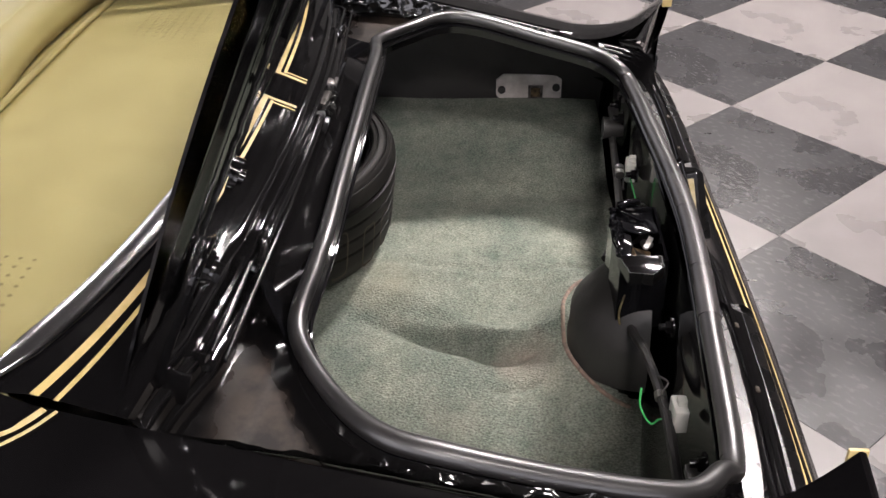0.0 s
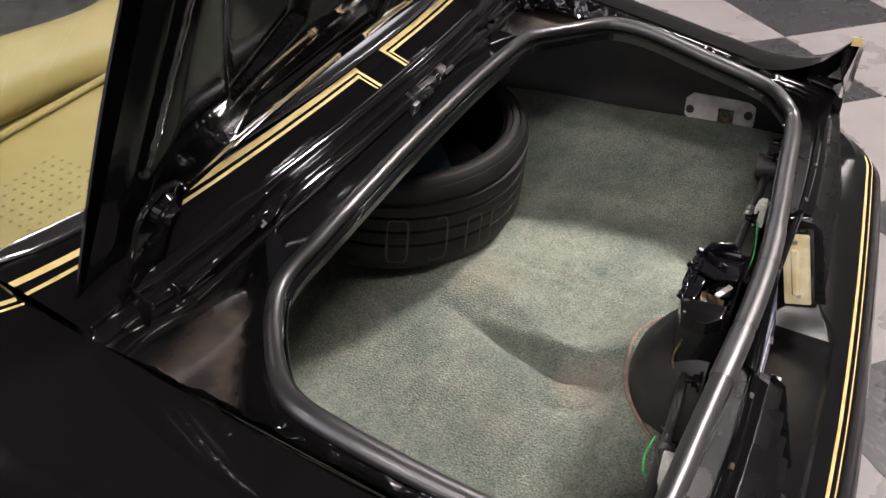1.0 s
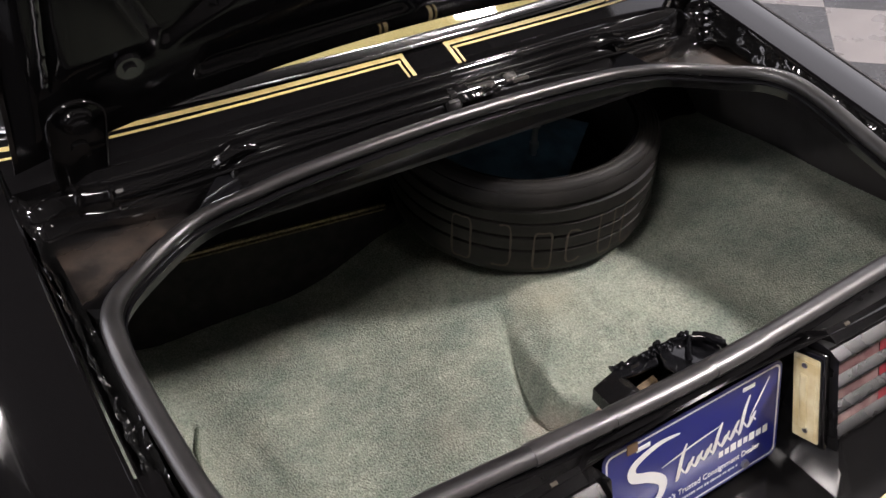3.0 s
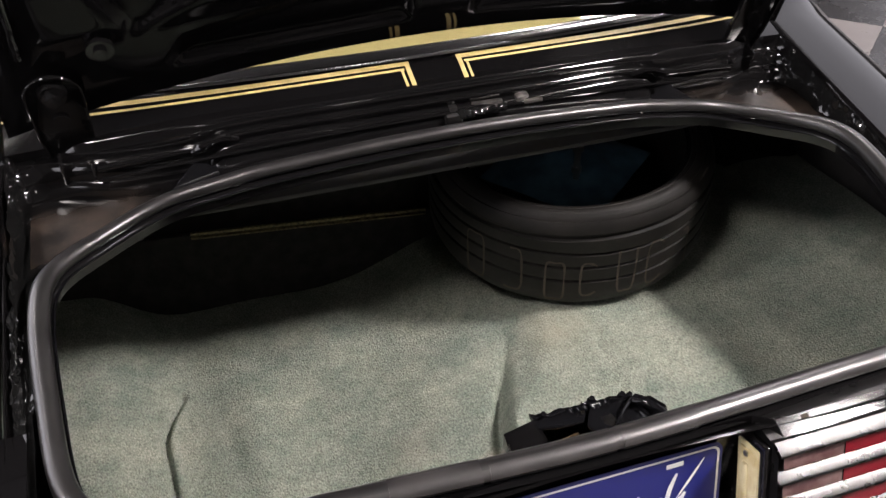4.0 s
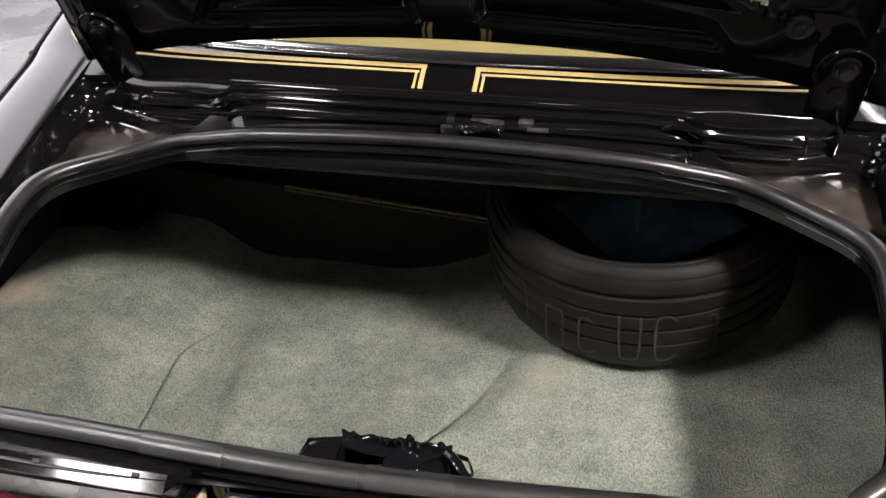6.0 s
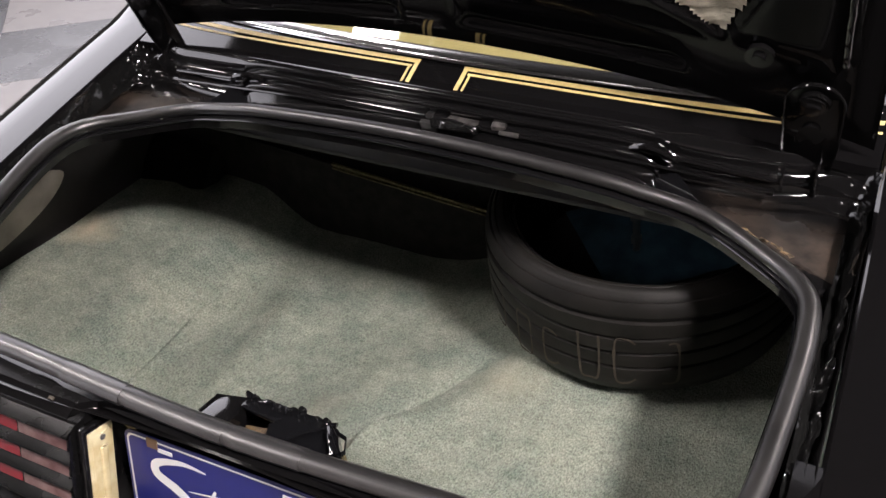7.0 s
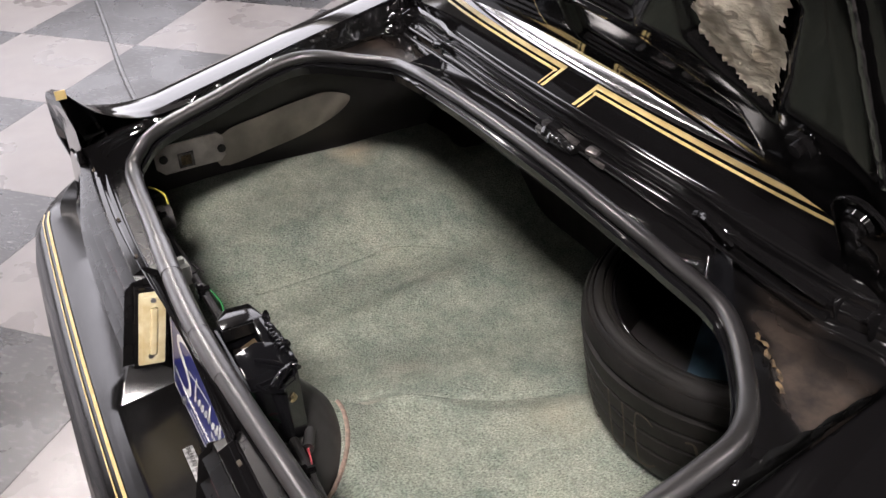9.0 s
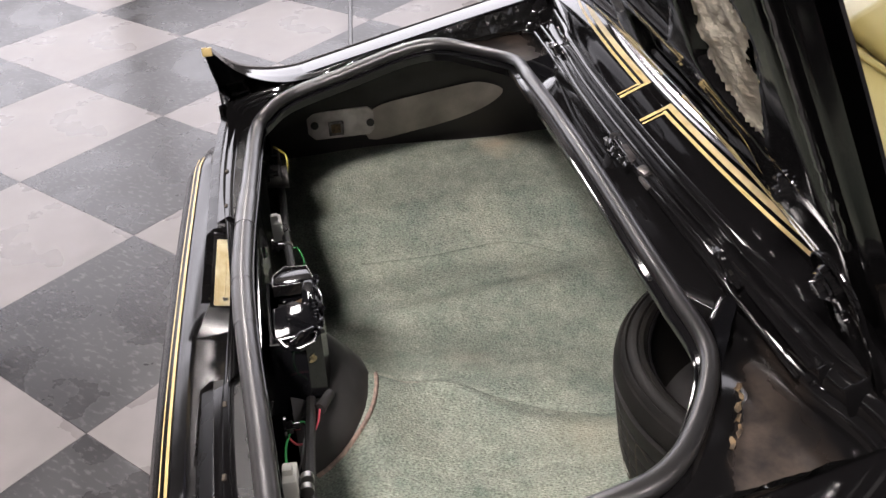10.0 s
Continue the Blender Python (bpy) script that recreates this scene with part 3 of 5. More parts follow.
def lid_inner(u, v):
    x = -0.588 + 1.176 * u
    a = lid_edge(x) + 0.004
    y = a + (0.612 - a) * v
    rim = min(0.588 - abs(x), (y - a) * 0.45, 0.612 - y)
    z = 0.005 + 0.009 * smooth(rim / 0.025) + 0.007 * smooth((rim - 0.05) / 0.02)
    for c in CUTS:
        z -= 0.014 * smooth((inside(c, x, y) + 0.012) / 0.02)
    z += 0.004 * smooth(1 - abs(abs(x) - 0.535) / 0.016)
    return Vector((x * (1 - 0.03 * y * smooth((abs(x) - 0.45) / 0.1)), y, z))


part("inner_panel", sheet(lid_inner, 150, 90, flip=True), LIDPAINT, lid, "glossy black pressed inner panel of the lid")
# fibre pad that shows through the opening of the inner panel
fibre = [(0.405, 0.186), (0.318, 0.250), (0.336, 0.352), (0.42, 0.408), (0.466, 0.338), (0.432, 0.252)]
fb = bmesh.new()
pv = {}
for i in range(40):
    for j in range(56):
        x, y = 0.305 + i * 0.0043, 0.175 + j * 0.0043
        if inside(fibre, x, y) > -0.004 + 0.008 * noise.noise(Vector((x * 90, y * 90, 3))):
            n = Vector((x * 60, y * 60, 1))
            pv[i, j] = fb.verts.new((x, y, 0.014 + 0.006 * noise.noise(n * 0.6) + 0.003 * noise.noise(n * 2.7)))
for i in range(39):
    for j in range(55):
        q = [pv.get(k) for k in ((i, j), (i + 1, j), (i + 1, j + 1), (i, j + 1))]
        if all(q):
            fb.faces.new(q)
part("fibre_pad", fb, JUTE, lid, "ragged pale fibre insulation pad")

for side in (-1, 1):
    arch = [(side * (0.519 + 0.035 * math.cos(a)), 0.098 + 0.035 * math.sin(a)) for a in (math.pi * k / 12 for k in range(13))] + [(side * 0.486, 0.02), (side * 0.490, -0.046), (side * 0.546, -0.046), (side * 0.553, 0.02)]
    hg = part("hinge", prism(arch if side > 0 else arch[::-1], 0.005, pose(0, 0, 0.023), 0.0015), LIDPAINT, lid, "black painted arched lid hinge plate")
    part("hinge_rim", tube([Vector((x, y, 0.029)) for x, y in arch], 0.0020, 8, True), LIDPAINT, hg, "raised rolled rim")
    part("hinge_boss", merge(disc(0.020, 0.010, pose(side * 0.519, 0.105, 0.031), 24, 0.017), disc(0.011, 0.006, pose(side * 0.519, 0.052, 0.029), 18)), LIDPAINT, hg)
    part("hinge_bolt", merge(disc(0.010, 0.010, pose(side * 0.519, 0.105, 0.041), 6), disc(0.014, 0.003, pose(side * 0.519, 0.105, 0.038), 16)), JAMB, hg, "black hex bolt")
    part("rubber_stop", merge(disc(0.017, 0.008, pose(side * 0.45, 0.165, 0.024), 20), disc(0.008, 0.012, pose(side * 0.45, 0.165, 0.027), 12)), JAMB, lid)
    # hinge box on the body
    hb = part("hinge_bracket", merge(block(0.004, 0.030, 0.040, pose(side * 0.536, 0.588, 0.895, 20), 0.002), block(0.004, 0.030, 0.034, pose(side * 0.496, 0.584, 0.890, 20), 0.002),
                                     block(0.045, 0.005, 0.030, pose(side * 0.516, 0.597, 0.898, 15), 0.002)), JAMB, car, "black hinge bracket bolted to the channel")
    if side > 0:
        part("hinge_spacer", block(0.016, 0.014, 0.020, pose(side * 0.478, 0.577, 0.868, 12, 8, 14), 0.004), PRIMEPINK, hb, "faded pink spacer block")
    for y, z in ((0.575, 0.897), (0.570, 0.876)):
        part("bolt", disc(0.006, 0.010, pose(side * 0.484, y, z, 0, 90), 6), JAMB, hb, "black painted bolt")

    part("lid_seam", tube([Vector((side * (0.545 - 0.012 * k / 60 + 0.0012 * noise.noise(Vector((k * 0.4, side, 5)))), 0.16 + 0.006 * k, 0.0195 + 0.0012 * noise.noise(Vector((k * 0.5, side, 9))))) for k in range(61)], 0.0042, 8, ry=0.003), SEALER, lid, "glossy lumpy sealed seam")

# torsion rods, clips and raised plates of the front channel
for k, (dy, dz, r) in enumerate(((0.0, 0.0, 0.0034), (-0.012, -0.010, 0.0030))):
    part("torsion_rod", tube(spline([(-0.49, 0.562 + dy, 0.898 + dz), (-0.36, 0.553 + dy, 0.908 + dz), (-0.2, 0.541 + dy, 0.920 + dz), (0, 0.536 + dy, 0.925 + dz), (0.2, 0.541 + dy, 0.920 + dz), (0.36, 0.553 + dy, 0.908 + dz), (0.49, 0.562 + dy, 0.898 + dz)], 8), r, 8), JAMB, car, "black steel torsion rod")
part("rod_clip", merge(block(0.026, 0.012, 0.020, pose(0.006, 0.524, 0.906, 20), 0.003), block(0.012, 0.016, 0.012, pose(0.006, 0.530, 0.918), 0.003)), RUBBER, car, "grey rubber rod clip")
part("rod_clip", merge(block(0.05, 0.010, 0.010, pose(0.058, 0.530, 0.918, 0, 0, -3), 0.003), block(0.022, 0.012, 0.013, pose(0.113, 0.531, 0.919, 20, 0, 10), 0.004), block(0.03, 0.012, 0.006, pose(0.13, 0.528, 0.914), 0.002)), BRACKET_DARK, car, "dull metal rod clamp")
for side in (-1, 1):
    part("rod_hook", tube(spline([(side * 0.30, 0.545, 0.918), (side * 0.325, 0.540, 0.925), (side * 0.352, 0.540, 0.918), (side * 0.362, 0.546, 0.908)], 6), 0.005, 8), JAMB, car)
    gz = bmesh.new()
    lo = [Vector((side * x, y, z)) for x, y, z in ((x, 0.526 + (-0.28 * (x - 0.352) + 0.45 * (z - 0.858)) / 0.85, z) for x, z in ((0.322, 0.899), (0.345, 0.857), (0.418, 0.861), (0.364, 0.896)))]
    gz.faces.new([gz.verts.new(p) for p in lo])
    part("gusset", thick(gz, 0.003), GLOSS, car, "glossy black triangular gusset plate", smooth=False)
    part("gusset_edge", tube(spline([(side * 0.285, 0.552, 0.9125), (side * 0.314, 0.549, 0.907), (side * 0.330, 0.544, 0.882), (side * 0.345, 0.527, 0.857)], 6), 0.0026, 10), GLOSS, car, "rolled glossy gusset edge")
    # rough seam of sealer along the side channel
    part("seam_sealer", tube([Vector((side * (0.6035 + 0.003 * noise.noise(Vector((i * 0.20, side, 0)))), 0.02 + i * 0.0055, 0.758 + 0.006 * noise.noise(Vector((i * 0.16, 2, side))) + (0.02 + i * 0.0055) * 0.20)) for i in range(104)], 0.0055, 10, ry=0.007), SEALER, car, "lumpy black seam sealer")

random.seed(9)
for k in range(6):
    x = 0.452 + 0.015 * k + random.uniform(-0.004, 0.004)
    y = 0.525 - 0.52 * (x - 0.425) + random.uniform(-0.004, 0.004)
    fl = bmesh.new()
    n = 9
    fl.faces.new([fl.verts.new((random.uniform(0.25, 1) * 0.0125 * math.cos(math.tau * i / n), random.uniform(0.25, 1) * 0.0046 * math.sin(math.tau * i / n), random.uniform(0, 0.004))) for i in range(n)])
    fl.transform(pose(x, y, 0.8495, random.uniform(-20, 20), random.uniform(-20, 20), -28 + random.uniform(-35, 35)))
    part("paint_flake", thick(fl, 0.001), FLAKE, car, "torn yellowish paint flake", smooth=False)

for side in (-1, 1):
    def crust(u, v):
        """A crumpled skin of sealer on the floor and side wall of the channel."""
        y = 0.05 + 0.525 * u
        low, high = 0.752 + 0.27 * y - 0.18 * y * y, 0.770 + 0.25 * y
        q = Vector((y * 36, v * 1.8, side * 4))
        swell = math.sin(math.pi * min(1.0, u * 6, (1 - u) * 6) / 2)
        off = swell * (0.0045 + 0.0055 * noise.noise(q) + 0.0022 * noise.noise(q * 2.7))
        if v < 0.4:
            k = v / 0.4
            return Vector((side * (0.585 + 0.0145 * k - off * k), y, low + 0.007 * (1 - k) + 0.004 + off * (1 - k) + 0.004 * noise.noise(q * 1.3)))
        k = (v - 0.4) / 0.6
        return Vector((side * (0.5995 + 0.0105 * k - off), y, low + 0.004 + (high - low) * (0.04 + 0.80 * k) + 0.004 * noise.noise(q * 1.3) * (1 - k)))
    part("seam_sealer", sheet(crust, 150, 14, flip=side < 0), SEALER, car, "crumpled glossy black seam sealer")

# ---- gold stripes ----


def ribbon(points, width, across):
    """A flat strip along points; across(i) is the way over its width."""
    bm = bmesh.new()
    row = [(bm.verts.new(p - across(i) * width / 2), bm.verts.new(p + across(i) * width / 2)) for i, p in enumerate(points)]
    for (a, b), (c, d) in zip(row, row[1:]):
        bm.faces.new((a, b, d, c))
    bmesh.ops.recalc_face_normals(bm, faces=bm.faces[:])
    return bm


for side in (-1, 1):
    for w0, x0, width in ((0.62, 0.036, 0.0080), (0.475, 0.0455, 0.0045)):
        xs = [x0 + (0.604 - x0) * i / 40 for i in range(41)]
        pts = [tulip_at(side * x - 0.0035, w0) for x in xs]
        leg = [tulip_at(-0.0035 + side * (x0 + 0.004 - 0.001 * (w0 - k / 10 * w0)), 0.0 + k / 10 * w0 + 0.02) for k in range(11)]
        long = ribbon(pts, width, lambda i: Vector((0, 0.9, 0.42)))
        short = ribbon(leg, width * 0.85, lambda i: Vector((1, 0, 0)))
        part("pinstripe", merge(long, short), GOLD, car, "gold pinstripe", smooth=False)

for side in (-1, 1):
    for off, width in ((0.0, 0.008), (0.0105, 0.0045)):
        c = spline([(0.6135, 0.6735 - off, 0), (0.640 + off * 0.4, 0.690 - off * 0.8, 0), (0.672 + off, 0.722 - off * 0.4, 0), (0.695 + off, 0.775, 0), (0.705 + off, 0.86, 0), (0.702 + off, 1.0, 0), (0.69 + off, 1.25, 0)], 8)
        ways = [(c[min(i + 1, len(c) - 1)] - c[max(i - 1, 0)]).normalized() for i in range(len(c))]
        pts = [Vector((side * p.x, p.y, quarter_z(p.x, p.y) + 0.0015)) for p in c]
        part("pinstripe", ribbon(pts, width, lambda i: Vector((side * -ways[i].y, ways[i].x, 0.0))), GOLD, car, "gold pinstripe", smooth=False)

# ---- trunk interior ----
NECK = (0.012, 0.035)


FOLD = [(0.118, 0.60), (0.084, 0.50), (0.053, 0.43), (0.022, 0.365), (0.003, 0.312), (-0.010, 0.268), (-0.011, 0.240), (0.000, 0.206)]
SLIT = [(-0.452, 0.605), (-0.476, 0.542), (-0.489, 0.490), (-0.485, 0.420), (-0.481, 0.335), (-0.480, 0.20)]


def away(line, x, y):
    """The distance from an open line."""
    best = 9.0
    for (ax, ay), (bx, by) in zip(line, line[1:]):
        dx, dy = bx - ax, by - ay
        t = max(0.0, min(1.0, ((x - ax) * dx + (y - ay) * dy) / (dx * dx + dy * dy)))
        best = min(best, math.hypot(x - ax - t * dx, y - ay - t * dy))
    return best


def carpet_z(x, y):
    step = -0.010 + 0.110 * smooth((y - 0.24) / 0.38)
    z = 0.424 + 0.060 * smooth((x - step + 0.27) / 0.29) + 0.034 * smooth((x - step + 0.006) / (0.028 + 0.07 * smooth((y - 0.26) / 0.16)))
    if -0.08 < x < 0.20 and 0.14 < y < 0.70:
        d = away(FOLD, x, y)
        side = smooth((x - step + 0.004) / 0.012)
        z -= 0.017 * math.exp(-(d / 0.0085) ** 2) * smooth((0.56 - y) / 0.26) * smooth((y - 0.185) / 0.03)
        z += 0.009 * side * math.exp(-((d - 0.022) / 0.014) ** 2) * smooth((0.52 - y) / 0.2) * smooth((y - 0.21) / 0.05)
    z -= 0.006 * math.exp(-((x - step + 0.060 + 0.1 * (y - 0.25)) / 0.007) ** 2) * smooth((y - 0.19) / 0.03) * smooth((0.30 - y) / 0.04)
    z += 0.080 * smooth((-x - 0.42) / 0.18)
    z += 0.03 * smooth((x - 0.5) / 0.3)
    z += 0.05 * math.exp(-(((x - 0.05) / 0.16) ** 2 + ((y - 0.14) / 0.07) ** 2))
    z += 0.05 * smooth((y - 0.70) / 0.14) * math.exp(-((x - 0.30) / 0.22) ** 2)
    z += 0.011 * noise.noise(Vector((x * 8 + y * 2, y * 2.6, 0))) + 0.005 * noise.noise(Vector((x * 16, y * 5, 4)))
    # long soft ruts pressed into the pile
    z -= 0.005 * math.exp(-((x + 0.372 - 0.02 * math.sin(y * 9)) / 0.019) ** 2) * smooth((0.62 - y) / 0.1)
    z -= 0.004 * math.exp(-((x - 0.21 - 0.1 * (y - 0.4)) / 0.012) ** 2) * smooth((0.5 - y) / 0.1)
    if -0.51 < x < -0.43 and y < 0.63:
        d, beyond = away(SLIT, x, y), away([(a + 0.012, b) for a, b in SLIT], x, y)
        z += 0.006 * math.exp(-(beyond / 0.008) ** 2) * smooth((0.60 - y) / 0.1) - 0.012 * math.exp(-(d / 0.0045) ** 2)
    return z + 0.0008 * noise.noise(Vector((x * 210, y * 210, 0))) + 0.0006 * noise.noise(Vector((x * 420, y * 420, 0)))


def carpet_grid():
    me = bpy.data.meshes.new("trunk_carpet")
    nx, ny = 430, 205
    vs = [(-0.86 + 1.72 * i / nx, 0.045 + 0.80 * j / ny) for i in range(nx + 1) for j in range(ny + 1)]
    vs = [(x, y, carpet_z(x, y)) for x, y in vs]
    fs = []
    for i in range(nx):
        for j in range(ny):
            a = i * (ny + 1) + j
            x, y, _ = vs[a]
            if math.hypot((x - NECK[0]) / (0.13 if x > NECK[0] else 0.095), (y - NECK[1]) / 0.115) > 1:
                fs.append((a, a + ny + 1, a + ny + 2, a + 1))
    me.from_pydata(vs, [], fs)
    me.materials.append(CARPET)
    me.shade_smooth()
    return me


def cut_line(points, width):
    """A narrow dark ribbon that stands in for the shade in a cut of the carpet."""
    c = spline([(x, y, 0) for x, y in points], 10)
    bm = bmesh.new()
    row = []
    for i, p in enumerate(c):
        d = (c[min(i + 1, len(c) - 1)] - c[max(i - 1, 0)]).normalized()
        w = width * (0.25 + 0.75 * smooth(i / len(c) * 4)) * (1 + 0.4 * noise.noise(Vector((i * 0.5, 1, 0))))
        row.append([bm.verts.new((p.x - s * d.y * w / 2, p.y + s * d.x * w / 2, carpet_z(p.x, p.y) + 0.0004)) for s in (-1, 1)])
    for (a, b), (e, f) in zip(row, row[1:]):
        bm.faces.new((a, b, f, e))
    bmesh.ops.recalc_face_normals(bm, faces=bm.faces[:])
    return bm


cp = tagged(new("trunk_carpet", carpet_grid()), "worn grey-green cut pile carpet on the trunk floor", "carpet")
part("slit_shade", cut_line(SLIT, 0.0036), DARK, cp, "dark ribbon as the shade inside the open carpet cut")

for side in (-1, 1):
    def wall_in(u, v, k0, k1):
        y = -0.02 + 0.95 * u
        ex, ez = edge(y)
        f = k0 + (k1 - k0) * v
        k = min(int(f), len(PROFILE) - 2)
        (a, b), (c, d) = PROFILE[k], PROFILE[k + 1]
        return Vector((side * min(ex + a + (c - a) * (f - k) - 0.006, 0.880), y, max(ez + b + (d - b) * (f - k) - 0.012, 0.40)))
    part("trunk_side", thick(sheet(lambda u, v: wall_in(u, v, 12, 8.4), 40, 24, flip=side > 0), 0.003), DARK, car, "black inner quarter panel")
    # the lit part of the wall, painted as a paler piece
    if side < 0:
        part("lit_patch", prism([(p.x, p.y) for p in spline([(a, b, 0) for a, b in ((0.26, 0.525), (0.272, 0.598), (0.38, 0.622), (0.47, 0.634), (0.525, 0.637), (0.58, 0.612), (0.545, 0.578), (0.47, 0.552), (0.37, 0.534))], 4, True)], 0.002, Matrix.Translation((side * 0.869, 0, 0)) @ Matrix(((0, 0, 1, 0), (1, 0, 0, 0), (0, 1, 0, 0), (0, 0, 0, 1))), 0.0008), LIT_METAL, car, "dusty metal patch on the inner panel, painted pale where it is lit")
    part("quarter_inner", thick(sheet(lambda u, v: wall_in(u, v, 8.4, 3), 40, 16, flip=side > 0), 0.003), DARK, car, "black inside of the quarter panel")
    bm = prism([(-0.075, -0.022), (-0.062, -0.034), (0.062, -0.034), (0.078, -0.018), (0.078, 0.020), (0.062, 0.034), (-0.062, 0.034), (-0.075, 0.022)], 0.008, Matrix.Translation((side * 0.866, 0.20, 0.572)) @ pose(0, 0, 0, 90, 0, 90 * side), 0.002)
    br = part("side_bracket", bm, BRACKET, car, "pale grey stamped metal bracket")
    part("raised_square", merge(block(0.034, 0.004, 0.006, None, 0.001), block(0.034, 0.004, 0.006, pose(0, 0, 0.028), 0.001), block(0.006, 0.004, 0.034, pose(-0.014, 0, 0.014), 0.001), block(0.006, 0.004, 0.034, pose(0.014, 0, 0.014), 0.001)), BRACKET_DARK, br, "tarnished raised square").matrix_basis = Matrix.Translation((side * 0.8565, 0.186, 0.553)) @ pose(0, 0, 0, 0, 0, 90)
    part("square_pad", block(0.003, 0.024, 0.024, pose(side * 0.8570, 0.186, 0.567), 0.001), FLAKE, br, "rusty brown square inside the bracket")
    for y, z in ((0.265, 0.572), (0.138, 0.579)):
        part("bolt_hole", disc(0.009, 0.004, pose(side * 0.8565, y, z, 0, 90)), DARK, br, "black bolt hole")
part("trunk_front", block(1.76, 0.01, 0.44, pose(0, 0.875, 0.62, 4), 0.002), BOARD, car, "black divider board behind the seat")
part("board_edge", merge(block(0.44, 0.006, 0.005, pose(-0.17, 0.836, 0.579, 0, 5.2)), block(0.44, 0.006, 0.003, pose(-0.17, 0.836, 0.570, 0, 5.2))), YEDGE, car, "faded yellow stitched edge of the board")
part("board", block(1.2, 0.012, 0.19, pose(-0.30, 0.846, 0.49, 0, 5.2), 0.003), BOARD, car, "black board under the stitched edge")
part("deck_underside", block(1.2, 0.36, 0.008, pose(0, 0.70, 0.845, 6), 0.002), DARK, car)


def rear_wall(u, v):
    x, z = -0.87 + 1.74 * u, 0.40 + 0.335 * v
    return Vector((x, 0.012 + 0.012 * smooth((0.70 - z) / 0.05) * (0.5 + 0.5 * math.sin(x * 21)) + 0.03 * smooth((0.55 - z) / 0.1), z))


part("rear_wall", thick(sheet(rear_wall, 120, 24), 0.003), JAMB, car, "black painted inner tail wall")
part("underbody", block(1.74, 1.5, 0.01, pose(0, 0.72, 0.36), 0.002), DARK, car)


# fuel filler cover with the carpet's worn edge
def neck(u, v):
    a = math.pi * (0.02 + 0.96 * u)
    k = (1.0, 0.99, 0.93, 0.80, 0.62, 0.42, 0.25)[round(v * 6)]
    z = (0.50, 0.548, 0.575, 0.600, 0.630, 0.665, 0.70)[round(v * 6)]
    return Vector((NECK[0] + (0.150 if math.cos(a) > 0 else 0.110) * k * math.cos(a), NECK[1] + 0.128 * k * math.sin(a), z))


part("filler_cover", sheet(neck, 40, 6, flip=True), DARK, car, "black funnel cover over the fuel filler neck")
worn = []
for a in range(2, 29):
    c, d = math.cos(math.pi * a / 30), math.sin(math.pi * a / 30)
    x, y = NECK[0] + (0.152 if c > 0 else 0.112) * c, NECK[1] + 0.132 * d
    worn.append(Vector((x, y, carpet_z(x, y) + 0.001)))
part("worn_edge", tube(worn, 0.0035, 8, ry=0.004), WORN, cp, "pinkish worn carpet edge")

# latch: a pressed housing with an open loop at either end and the mechanism along its front
def ring_wall(outline, z0, z1, d=0.003, flare=1.0):
    n = len(outline)
    mx = sum(x for x, _ in outline) / n

    def f(u, v):
        x, y = outline[round(u * n) % n]
        k = flare + (1 - flare) * v
        return Vector((mx + (x - mx) * k, y, z0 + (z1 - z0) * v))
    return thick(sheet(f, n, 1, close_u=True), d)


def crumple(points, r, amount, seed):
    bm = tube(points, r, 10)
    for v in bm.verts:
        q = v.co * 70 + Vector((seed, 0, 0))
        v.co += Vector((noise.noise(q), noise.noise(q * 1.2), noise.noise(q * 1.4))) * amount
    return bm


lt = part("trunk_latch", ring_wall([(-0.046, 0.028), (-0.042, 0.090), (0.0, 0.098), (0.060, 0.097), (0.088, 0.090), (0.100, 0.070), (0.096, 0.028)], 0.600, 0.716, 0.004, 1.12), GLOSS, car, "glossy black trunk latch with open ends", smooth=False)
part("latch_loop", ring_wall([(-0.040, 0.034), (-0.066, 0.034), (-0.086, 0.052), (-0.082, 0.084), (-0.040, 0.094)], 0.6980, 0.7170, 0.0016), SATIN, lt, "thin black end loop", smooth=False)
part("loop_floor", prism([(-0.042, 0.034), (-0.066, 0.035), (-0.085, 0.052), (-0.081, 0.083), (-0.042, 0.093)], 0.002, pose(-0.063, 0.06, 0.7150, 0, -5) @ pose(0.063, -0.06, 0), 0.0006), JAMB, lt)
part("latch_loop", ring_wall([(0.092, 0.036), (0.110, 0.044), (0.118, 0.064), (0.108, 0.084), (0.086, 0.090)], 0.714, 0.720, 0.0018), GLOSS, lt, "thin black end loop", smooth=False)
part("latch_floor", block(0.132, 0.062, 0.004, pose(0.026, 0.060, 0.664, 0, 4), 0.001), JAMB, lt)
part("latch_top", prism([(0.022, 0.030), (0.095, 0.030), (0.099, 0.068), (0.086, 0.088), (0.056, 0.095), (0.030, 0.095), (0.012, 0.062)], 0.004, pose(0.06, 0.06, 0.712, 3, 9) @ pose(-0.06, -0.06, 0), 0.0012), GLOSS, lt, "black latch top plate")
part("latch_cover", prism([(-0.042, 0.078), (-0.020, 0.074), (0.014, 0.072), (0.030, 0.096), (0.0, 0.0975), (-0.042, 0.090)], 0.005, pose(0, 0, 0.714), 0.002), GLOSS, lt)
part("latch_pad", block(0.044, 0.034, 0.004, pose(-0.012, 0.058, 0.690, 18, -12), 0.001), FLAKE, lt, "rusty brown inner plate")
part("striker_plate", block(0.036, 0.008, 0.004, pose(0.014, 0.045, 0.704, 14, 4, -22), 0.001), BRACKET, lt, "pale metal striker tongue")
part("pivot", merge(disc(0.010, 0.004, pose(0.020, 0.046, 0.6985, 6), 18), disc(0.005, 0.007, pose(0.020, 0.046, 0.699, 6), 8)), STEEL, lt, "dull steel pivot washer")
